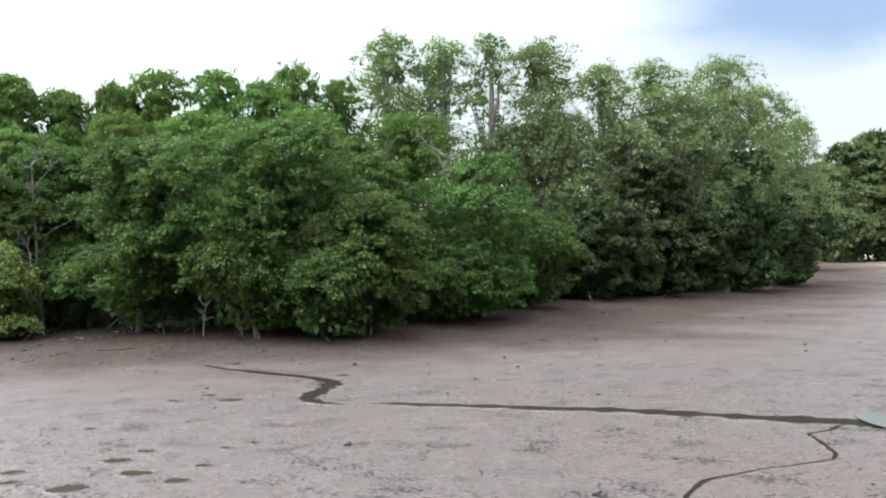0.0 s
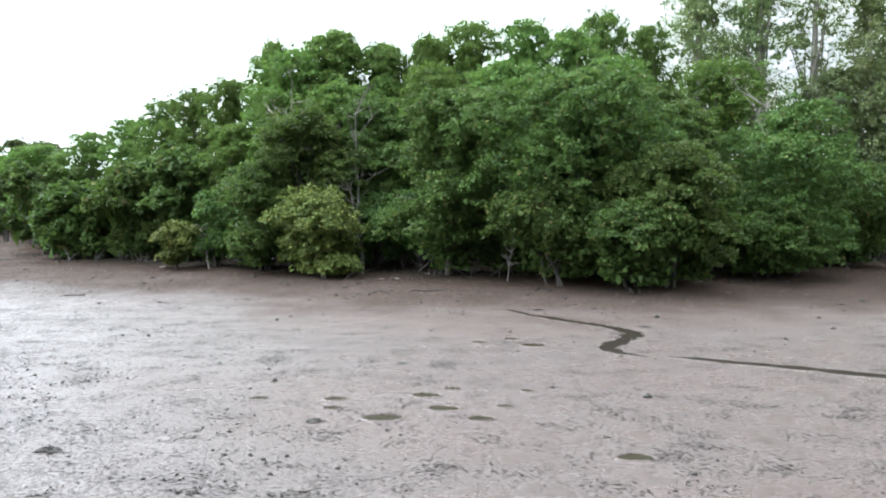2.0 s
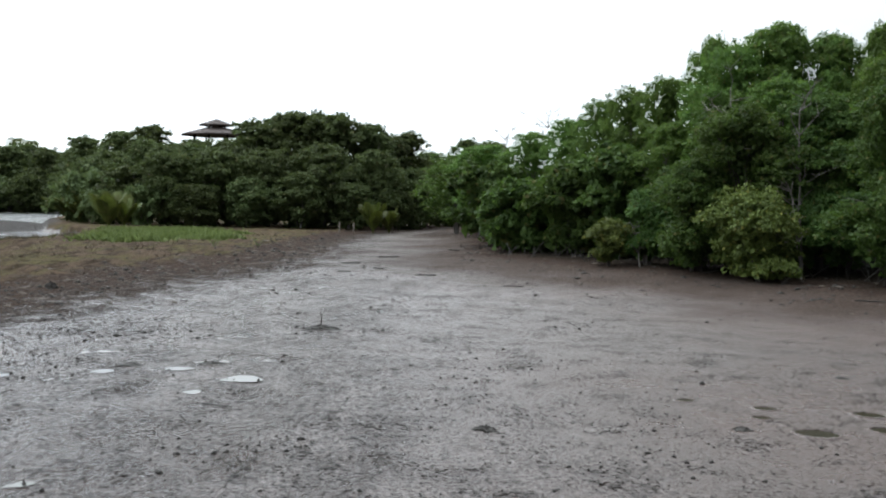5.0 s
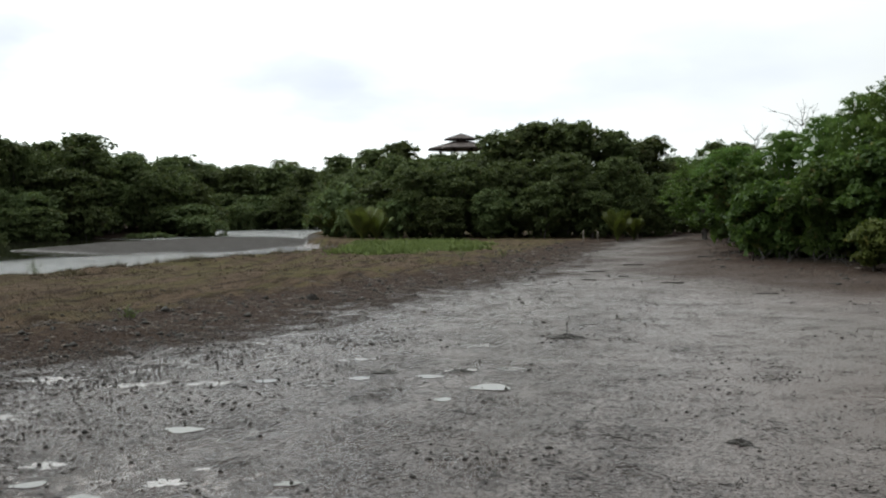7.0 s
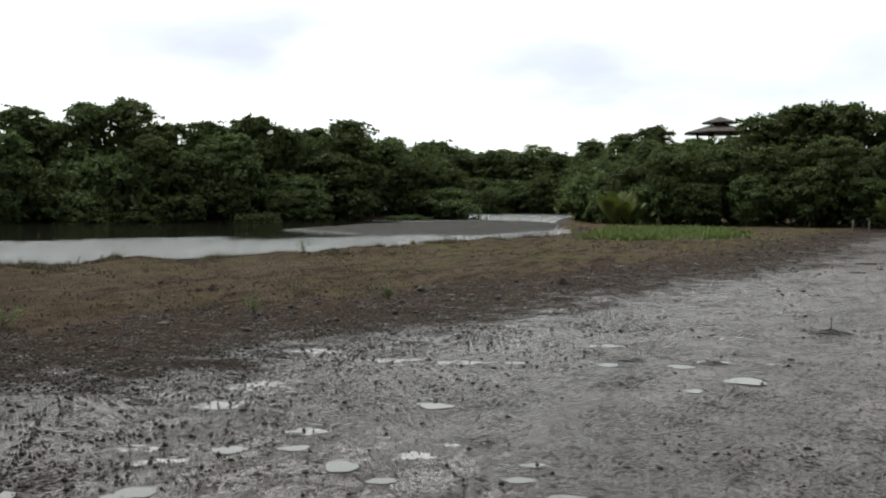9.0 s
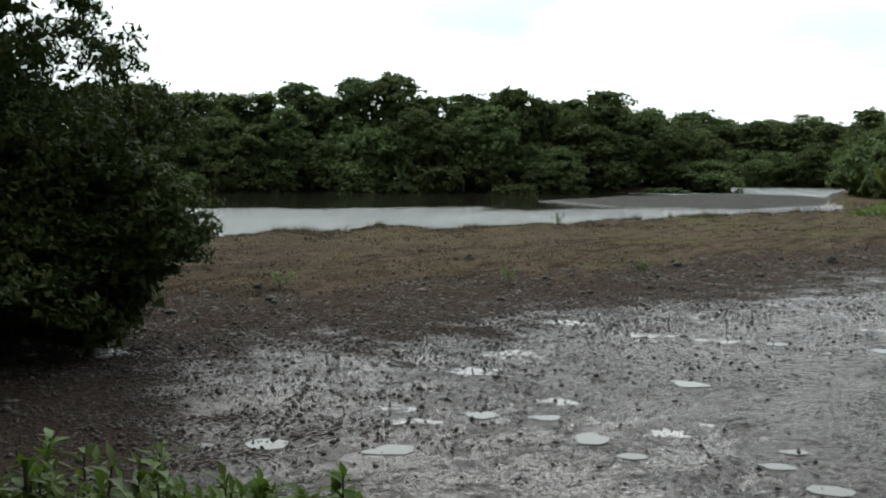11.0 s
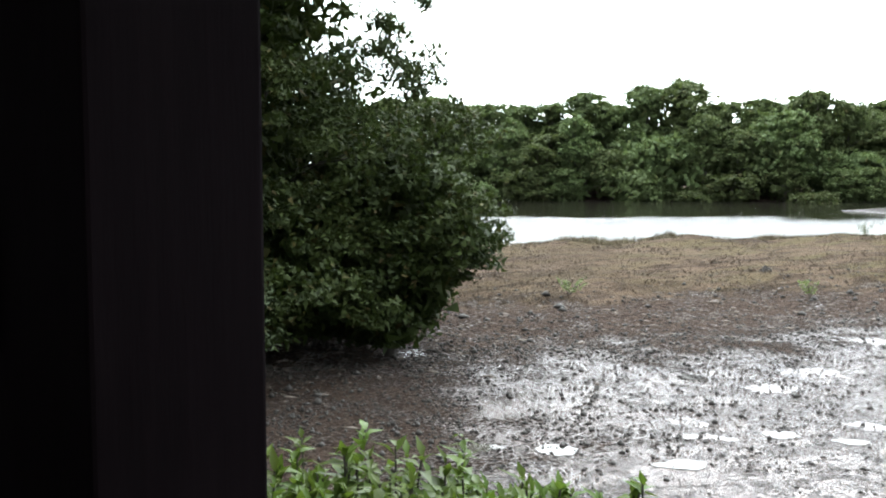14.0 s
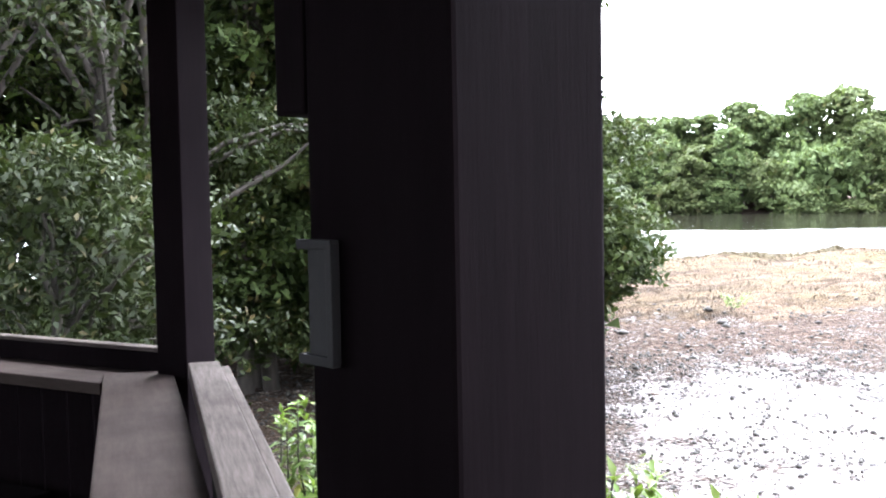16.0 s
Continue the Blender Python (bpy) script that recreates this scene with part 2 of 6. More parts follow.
def ground_material():
    """Tidal mud with wet sheen, the rough bank, dry turf and sand, told apart by the ground's own zones."""
    m, n, l, b = material("tidal_mud")

    def zone(name):
        a = n.new("ShaderNodeAttribute"); a.attribute_name = name
        return a.outputs["Fac"]

    big = noise_tex(n, l, 0.16, 5.0, 0.6)
    mid = noise_tex(n, l, 1.3, 6.0, 0.62)
    fine = noise_tex(n, l, 13.0, 6.0, 0.7)
    grit = noise_tex(n, l, 50.0, 3.0, 0.7)
    lump = noise_tex(n, l, 5.0, 8.0, 0.72)
    dots = noise_tex(n, l, 17.0, 5.0, 0.7)
    where = noise_tex(n, l, 0.45, 5.0, 0.65)
    # dried part: pale grey-brown with sparse dark specks
    mud = mixer(n, l, spread(n, l, mid, 0.35, 0.65), (0.086, 0.060, 0.051), (0.126, 0.094, 0.083))
    mud = mixer(n, l, spread(n, l, big, 0.38, 0.62, 0.0, 0.6), mud, (0.102, 0.081, 0.073))
    mud = mixer(n, l, arith(n, l, "MAXIMUM", spread(n, l, lump, 0.58, 0.64, 0.0, 0.28), spread(n, l, dots, 0.60, 0.65, 0.0, 0.65)), mud, (0.036, 0.027, 0.023))
    # wet part: mid grey-brown, crowded with dark crumbs in drifts
    drift = arith(n, l, "ADD", spread(n, l, where, 0.35, 0.65, 0.035, -0.035), spread(n, l, zone("film"), 0.0, 0.2, 0.0, 0.025))
    crumbs = arith(n, l, "MAXIMUM", spread(n, l, arith(n, l, "SUBTRACT", lump, drift), 0.55, 0.61), spread(n, l, arith(n, l, "SUBTRACT", dots, drift), 0.555, 0.62))
    speck = noise_tex(n, l, 42.0, 3.0, 0.65)
    crumbs = arith(n, l, "MAXIMUM", crumbs, spread(n, l, arith(n, l, "SUBTRACT", speck, arith(n, l, "MULTIPLY", drift, 0.6)), 0.555, 0.615, 0.0, 0.85))
    standing = spread(n, l, arith(n, l, "ADD", zone("pan"), arith(n, l, "ADD", spread(n, l, lump, 0.3, 0.7, 0.45, -0.45), spread(n, l, mid, 0.3, 0.7, 0.3, -0.3))), 0.42, 0.80)
    crumbs = arith(n, l, "MULTIPLY", crumbs, spread(n, l, standing, 0.0, 1.0, 1.0, 0.12))
    # pale end raised above the dry mud, adding sky sheen to the colour
    wetmud = mixer(n, l, spread(n, l, fine, 0.38, 0.58), (0.062, 0.048, 0.042), (0.220, 0.178, 0.162))
    blotch = noise_tex(n, l, 2.4, 9.0, 0.76, stretch=(1.0, 1.4, 1))
    wetmud = mixer(n, l, spread(n, l, blotch, 0.50, 0.62, 0.0, 0.4), wetmud, (0.046, 0.036, 0.032))
    wetmud = mixer(n, l, arith(n, l, "MULTIPLY", crumbs, 0.92), wetmud, (0.020, 0.0155, 0.014))
    edge = arith(n, l, "ADD", zone("wet"), arith(n, l, "ADD", spread(n, l, mid, 0.25, 0.75, -0.25, 0.25), spread(n, l, big, 0.3, 0.7, -0.3, 0.3)))
    wet = spread(n, l, edge, 0.10, 0.90)
    c = mixer(n, l, wet, mud, wetmud)
    rough_c = mixer(n, l, spread(n, l, fine, 0.35, 0.65), (0.030, 0.021, 0.0165), (0.100, 0.072, 0.056))
    rough_c = mixer(n, l, spread(n, l, dots, 0.50, 0.60, 0.0, 0.8), rough_c, (0.016, 0.012, 0.010))
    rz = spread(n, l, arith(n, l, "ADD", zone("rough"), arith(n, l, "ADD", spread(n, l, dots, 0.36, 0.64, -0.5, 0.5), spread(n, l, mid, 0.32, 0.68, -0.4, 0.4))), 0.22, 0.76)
    # near the hide this dark colour is rough bank and painted tree shade
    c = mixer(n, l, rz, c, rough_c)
    turf = mixer(n, l, spread(n, l, mid, 0.35, 0.65), (0.056, 0.040, 0.028), (0.116, 0.083, 0.058))
    strips = noise_tex(n, l, 0.5, 5.0, 0.65, stretch=(0.45, 2.2, 1))
    tc = n.new("ShaderNodeTexCoord")
    sp = n.new("ShaderNodeSeparateXYZ"); l.new(tc.outputs["Object"], sp.inputs[0])
    greener = spread(n, l, sp.outputs[0], 12.0, 34.0, 0.15, 0.85)
    turf = mixer(n, l, arith(n, l, "MULTIPLY", spread(n, l, strips, 0.47, 0.57), greener), turf, (0.104, 0.094, 0.042))
    turf = mixer(n, l, spread(n, l, strips, 0.46, 0.40, 0.0, 0.7), turf, (0.128, 0.093, 0.067))
    furrow = noise_tex(n, l, 1.1, 6.0, 0.7, stretch=(0.5, 2.4, 1))
    turf = mixer(n, l, spread(n, l, furrow, 0.51, 0.60, 0.0, 0.9), turf, (0.032, 0.023, 0.016))
    turf = mixer(n, l, spread(n, l, dots, 0.49, 0.62, 0.0, 0.6), turf, (0.040, 0.031, 0.020))
    gz = spread(n, l, arith(n, l, "ADD", zone("turf"), arith(n, l, "ADD", spread(n, l, fine, 0.25, 0.75, -0.3, 0.3), spread(n, l, mid, 0.2, 0.8, -0.45, 0.45))), 0.30, 0.70)
    c = mixer(n, l, gz, c, turf)
    c = mixer(n, l, zone("sand"), c, (0.36, 0.29, 0.20))
    # brown litter, darkened further for the shade at the foot of the trees
    litter = mixer(n, l, spread(n, l, fine, 0.4, 0.6), (0.034, 0.024, 0.019), (0.086, 0.062, 0.049))
    c = mixer(n, l, zone("shore"), c, litter)
    # leaf mould, made near black for the shade under the south wood
    c = mixer(n, l, zone("mould_shade"), c, mixer(n, l, spread(n, l, fine, 0.4, 0.6), (0.009, 0.007, 0.006), (0.030, 0.024, 0.018)))
    c = mixer(n, l, zone("bar"), c, mixer(n, l, spread(n, l, mid, 0.35, 0.65), (0.060, 0.054, 0.050), (0.095, 0.087, 0.082)))
    l.new(c, b.inputs["Base Color"])
    # sheen: films of water lie in the low spots of the wet part, broken by the crumbs
    pans = noise_tex(n, l, 0.9, 10.0, 0.74, stretch=(1.0, 1.5, 1))
    film = spread(n, l, arith(n, l, "ADD", arith(n, l, "ADD", pans, zone("film")), spread(n, l, lump, 0.3, 0.7, 0.10, -0.10)), 0.46, 0.72)
    damp = arith(n, l, "MULTIPLY", arith(n, l, "MULTIPLY", wet, film), spread(n, l, crumbs, 0.0, 1.0, 1.0, 0.0))
    damp = arith(n, l, "MAXIMUM", damp, standing)
    dry = arith(n, l, "MAXIMUM", arith(n, l, "MAXIMUM", gz, rz), zone("shore"))
    r = spread(n, l, mid, 0.3, 0.7, 0.23, 0.35)
    rw = spread(n, l, damp, 0.0, 1.0, 0.36, 0.18)
    rr = n.new("ShaderNodeMix"); rr.data_type = "FLOAT"
    l.new(wet, rr.inputs[0]); l.new(r, rr.inputs[2]); l.new(rw, rr.inputs[3])
    rd = n.new("ShaderNodeMix"); rd.data_type = "FLOAT"
    l.new(dry, rd.inputs[0]); l.new(rr.outputs[0], rd.inputs[2]); rd.inputs[3].default_value = 0.85
    l.new(rd.outputs[0], b.inputs["Roughness"])
    grain = noise_tex(n, l, 24.0, 5.0, 0.72, stretch=(1.0, 1.0, 1))
    streaks = spread(n, l, arith(n, l, "MULTIPLY", spread(n, l, grain, 0.40, 0.60, 0.0, 1.0), spread(n, l, fine, 0.36, 0.58, 0.35, 1.0)), 0.0, 1.0, 0.22, 1.55)
    streaks = arith(n, l, "MAXIMUM", streaks, arith(n, l, "MULTIPLY", standing, 1.9))
    shine = arith(n, l, "MULTIPLY", arith(n, l, "MULTIPLY", arith(n, l, "MULTIPLY", spread(n, l, wet, 0, 1, 0.62, 1.0), spread(n, l, damp, 0, 1, 1.0, 1.3)), spread(n, l, arith(n, l, "MULTIPLY", blotch, wet), 0.45, 0.62, 1.0, 0.8)), spread(n, l, arith(n, l, "MULTIPLY", crumbs, wet), 0.0, 1.0, 1.0, 0.06))
    l.new(arith(n, l, "MULTIPLY", arith(n, l, "MULTIPLY", shine, streaks), spread(n, l, dry, 0, 1, 1.0, 0.03)), b.inputs["Specular IOR Level"])
    hgt = arith(n, l, "ADD", arith(n, l, "MULTIPLY", fine, 0.9), arith(n, l, "ADD", arith(n, l, "MULTIPLY", grit, 0.42), arith(n, l, "MULTIPLY", lump, 1.3)))
    amount = arith(n, l, "ADD", spread(n, l, wet, 0, 1, 0.32, 0.8), arith(n, l, "MULTIPLY", dry, 0.7))
    flat = arith(n, l, "MULTIPLY", arith(n, l, "MULTIPLY", hgt, amount), arith(n, l, "MULTIPLY", spread(n, l, damp, 0, 1, 1.0, 0.34), spread(n, l, standing, 0, 1, 1.0, 0.25)))
    relief(n, l, b, flat, 1.0, 0.07)
    return m


MUD = ground_material()


def water_material(name, colour, ripple, scale, stretch, calm=0.0):
    """Still or rippled water; past the calm distance the lee of the trees keeps it smooth."""
    m, n, l, b = material(name)
    b.inputs["Base Color"].default_value = (*colour, 1)
    b.inputs["Roughness"].default_value = 0.04
    # index above real water's where calm is set, so the river reflects brighter
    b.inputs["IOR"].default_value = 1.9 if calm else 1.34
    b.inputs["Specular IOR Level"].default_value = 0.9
    if ripple:
        v = noise_tex(n, l, scale, 3.0, 0.55, stretch=stretch)
        if calm:
            geo = n.new("ShaderNodeNewGeometry")
            far = n.new("ShaderNodeVectorMath"); far.operation = "LENGTH"
            l.new(geo.outputs["Position"], far.inputs[0])
            lull = noise_tex(n, l, 0.09, 3.0)
            reach = arith(n, l, "ADD", far.outputs["Value"], spread(n, l, lull, 0.3, 0.7, -5, 5))
            split = n.new("ShaderNodeSeparateXYZ")
            l.new(geo.outputs["Position"], split.inputs[0])
            bend = spread(n, l, split.outputs[0], 98.0, 106.0)
            breeze = arith(n, l, "MAXIMUM", bend, spread(n, l, reach, calm - 6, calm + 6, 1.0, 0.04))
            v = arith(n, l, "MULTIPLY", v, breeze)
            l.new(spread(n, l, breeze, 0.0, 1.0, 0.02, 0.22), b.inputs["Roughness"])
        relief(n, l, b, v, ripple, 0.9 if calm else 0.55)
    return m


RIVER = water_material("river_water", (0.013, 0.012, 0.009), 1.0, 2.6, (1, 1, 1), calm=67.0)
POOL = water_material("pool_water", (0.060, 0.055, 0.045), 0.0, 1, None)
MURK = water_material("murky_pool", (0.026, 0.022, 0.013), 0.0, 1, None)
SILT = water_material("wet_silt", (0.014, 0.011, 0.007), 0.25, 6.0, (1, 1, 1))
POOL.node_tree.nodes["Principled BSDF"].inputs["Specular IOR Level"].default_value = 0.6
POOL.node_tree.nodes["Principled BSDF"].inputs["Roughness"].default_value = 0.10
for soft_bed, gloss_ in ((SILT, 0.6), (MURK, 0.25)):
    soft_bed.node_tree.nodes["Principled BSDF"].inputs["Roughness"].default_value = gloss_
    soft_bed.node_tree.nodes["Principled BSDF"].inputs["Specular IOR Level"].default_value = 0.05


def plain(name, colour, rough, metal=0.0):
    m, n, l, b = material(name)
    v = noise_tex(n, l, 14.0, 5.0, 0.6)
    l.new(mixer(n, l, spread(n, l, v, 0.3, 0.7), tuple(c * 0.72 for c in colour), tuple(min(1, c * 1.25) for c in colour)), b.inputs["Base Color"])
    b.inputs["Roughness"].default_value, b.inputs["Metallic"].default_value = rough, metal
    relief(n, l, b, v, 0.3, 0.01)
    return m


CLOD = plain("mud_clod", (0.030, 0.026, 0.022), 0.75)
CLOD_PALE = plain("shell_and_litter", (0.13, 0.105, 0.085), 0.8)
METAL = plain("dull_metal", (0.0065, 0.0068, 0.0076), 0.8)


def blade_material(name, a, b_):
    m, n, l, b = material(name)
    geo = n.new("ShaderNodeNewGeometry")
    big = noise_tex(n, l, 0.3, 3.0)
    c = mixer(n, l, geo.outputs["Random Per Island"], a, b_)
    l.new(mixer(n, l, spread(n, l, big, 0.4, 0.65, 0, 0.5), c, a), b.inputs["Base Color"])
    b.inputs["Roughness"].default_value = 0.7
    return m


DRY_GRASS = blade_material("dry_grass", (0.058, 0.042, 0.029), (0.130, 0.096, 0.066))
OLIVE_GRASS = blade_material("olive_grass", (0.072, 0.060, 0.030), (0.190, 0.155, 0.088))
GREEN_GRASS = blade_material("green_grass", (0.085, 0.120, 0.024), (0.18, 0.235, 0.048))
PALM_LEAF = leaf_material("palm_leaf", (0.035, 0.050, 0.014), (0.105, 0.130, 0.034), (0.12, 0.095, 0.04))

# ---- helpers for building ----


def mesh_from(name, verts, faces, mat, smooth=False):
    """A mesh from an array of points and an array of equal-sided faces, or a list of mixed ones."""
    me = bpy.data.meshes.new(name)
    if isinstance(faces, np.ndarray):
        k = faces.shape[1]
        me.vertices.add(len(verts)); me.vertices.foreach_set("co", np.asarray(verts, np.float32).ravel())
        me.loops.add(faces.size); me.loops.foreach_set("vertex_index", faces.astype(np.int32).ravel())
        me.polygons.add(len(faces))
        me.polygons.foreach_set("loop_start", np.arange(0, faces.size, k, dtype=np.int32))
        me.update(calc_edges=True)
    else:
        me.from_pydata([tuple(v) for v in verts], [], faces)
    if smooth:
        me.polygons.foreach_set("use_smooth", np.ones(len(me.polygons), bool))
    me.materials.append(mat)
    return me


def part(name, data, parent, label="", material=None):
    """One mesh object under a thing; data is a mesh or a bmesh."""
    if isinstance(data, bmesh.types.BMesh):
        me = bpy.data.meshes.new(name)
        data.to_mesh(me); data.free()
        me.materials.append(material)
        data = me
    ob = new(name, data)
    ob.parent = parent
    if label:
        ob["label"] = label
    return ob


def empty(name, x, y, z, rz=0.0):
    ob = new(name)
    ob.matrix_basis = pose(x, y, z, 0, 0, rz)
    ob.empty_display_size = 0.2
    return ob


def box(bm, size, at=(0, 0, 0), rot=(0, 0, 0), bevel=0.0):
    made = bmesh.ops.create_cube(bm, size=1.0)["verts"]
    bmesh.ops.transform(bm, verts=made, matrix=pose(*at, *rot) @ Matrix.Diagonal((*size, 1)))
    if bevel:
        edges = list({e for v in made for e in v.link_edges})
        bmesh.ops.bevel(bm, geom=edges, offset=bevel, segments=2, affect="EDGES", profile=0.6)
    return bm


def box_mesh(size, at=(0, 0, 0), rot=(0, 0, 0), bevel=0.006):
    return box(bmesh.new(), size, at, rot, bevel)


def tube(path, radii, sides=6):
    """Points and quads of a tapered tube along a path."""
    path = np.asarray(path, float)
    radii = np.broadcast_to(np.asarray(radii, float), (len(path),))
    d = np.gradient(path, axis=0)
    d /= np.linalg.norm(d, axis=1, keepdims=True) + 1e-9
    ref = np.where(np.abs(d[:, 2:3]) > 0.9, np.array([[1.0, 0, 0]]), np.array([[0, 0, 1.0]]))
    a = np.cross(d, ref); a /= np.linalg.norm(a, axis=1, keepdims=True) + 1e-9
    b = np.cross(d, a)
    ang = np.linspace(0, 2 * np.pi, sides, endpoint=False)
    ring = a[:, None, :] * np.cos(ang)[None, :, None] + b[:, None, :] * np.sin(ang)[None, :, None]
    v = (path[:, None, :] + ring * radii[:, None, None]).reshape(-1, 3)
    i = np.arange(len(path) - 1)[:, None] * sides
    j = np.arange(sides)[None, :]
    k = (j + 1) % sides
    f = np.stack([i + j, i + k, i + sides + k, i + sides + j], -1).reshape(-1, 4)
    return v, f


def join(pieces):
    vs, fs, o = [], [], 0
    for v, f in pieces:
        vs.append(v); fs.append(f + o); o += len(v)
    return np.concatenate(vs), np.concatenate(fs)


def unit(a):
    return a / (np.linalg.norm(a, axis=-1, keepdims=True) + 1e-9)


# ---- the lie of the land ----
MUD_Z, RIVER_Z = 0.0, -0.35
WOOD_EDGE = np.array([(140, 6), (100, 1.5), (72, 0.5), (44, -1), (38, -4.5), (33, -9.5), (27.5, -12.5), (26.5, -17), (29, -25), (31, -30.5),
                      (36, -44), (42, -59), (52, -78), (66, -104), (82, -112), (140, -160)], float)
WOOD_SOUTH = np.vstack([WOOD_EDGE, [(600, -160), (600, 6)]])
BANK = np.array([(-40, 17), (-8, 13.5), (4.7, 12.6), (8.6, 13.2), (10.2, 12.8), (13.9, 12.4), (17.8, 11.6), (25.7, 11.4), (36, 9.9), (44, 9.5), (69, 11.0), (80, 11.3), (94, 8.8),
                 (110, 5.8), (140, 6)], float)
RIVERSIDE = np.array([(-60, 36), (0, 30), (16, 27.4), (24, 25.9), (29.5, 23.4), (36, 23.6), (43, 22.3), (52, 23.2), (60, 25.0), (70, 29), (80, 37), (100, 46), (130, 56), (160, 68),
                      (220, 88)], float)
SPIT = np.vstack([BANK, [(500, 8), (500, 88)], RIVERSIDE[::-1]])
FAR_SHORE = np.array([(220, 120), (170, 100), (135, 84), (116, 68), (101, 75), (87, 82), (77, 93), (60, 105), (40, 112), (0, 118), (-60, 124)], float)
RIVER_AREA = np.vstack([RIVERSIDE, FAR_SHORE])
FLAT = np.array([(69, 58), (63, 46), (66, 36.5), (78, 36), (92, 41), (108, 51), (112, 62), (100, 64), (86, 63)], float)


def edge_distance(p, line):
    best = np.full(len(p), 1e9)
    for a, b in zip(line[:-1], line[1:]):
        d = b - a
        t = np.clip(((p - a) @ d) / (d @ d), 0, 1)
        best = np.minimum(best, np.linalg.norm(p - a - t[:, None] * d, axis=1))
    return best


def inside(p, poly):
    r = np.zeros(len(p), bool)
    for a, b in zip(poly, np.roll(poly, -1, axis=0)):
        hit = (a[1] > p[:, 1]) != (b[1] > p[:, 1])
        with np.errstate(divide="ignore", invalid="ignore"):
            x = a[0] + (p[:, 1] - a[1]) / (b[1] - a[1]) * (b[0] - a[0])
        r ^= hit & (p[:, 0] < x)
    return r


def signed(p, line, poly):
    """Distance from an edge, positive inside the area."""
    return np.where(inside(p, poly), 1, -1) * edge_distance(p, line)


def step(a, lo, hi):
    t = np.clip((a - lo) / (hi - lo), 0, 1)
    return t * t * (3 - 2 * t)


RNG = np.random.default_rng(7)
WAVES = [(RNG.uniform(0, 2 * np.pi), RNG.uniform(0, 2 * np.pi), w) for w in (9, 5.3, 3.1, 2.0, 1.31, 0.83) for _ in range(2)]


def swell(p, rough=1.0):
    """Gentle unevenness of natural ground, about -1 to 1."""
    z = np.zeros(len(p))
    for ang, ph, w in WAVES:
        q = p[:, 0] * math.cos(ang) + p[:, 1] * math.sin(ang)
        q = q + 0.35 * w * np.sin((p[:, 0] * math.sin(ang) - p[:, 1] * math.cos(ang)) * 2 * np.pi / (w * 2.3))
        z += np.sin(q * 2 * np.pi / w + ph) * (w / 9) ** 0.6
    return z / 3.0


# spots where a thin film of water stands on the mud: place, half width and half depth
WET_SPOTS = ((12.9, 10.2, 0.6, 0.3), (12.9, 8.7, 0.5, 0.2), (13.3, 7.6, 0.5, 0.2), (15.5, 3.5, 0.3, 0.2), (15.1, 4.3, 0.3, 0.2), (8.4, 6.8, 0.4, 0.16), (8.2, 5.2, 0.25, 0.15),
             (8.8, 5.1, 0.3, 0.12), (18.1, 4.8, 0.4, 0.2), (16.0, 6.3, 0.3, 0.15), (6.7, 7.2, 0.35, 0.2), (7.0, 7.7, 0.3, 0.15), (13.5, 6.0, 0.3, 0.2), (9.0, 8.6, 0.5, 0.25), (10.2, 8.9, 0.5, 0.25))


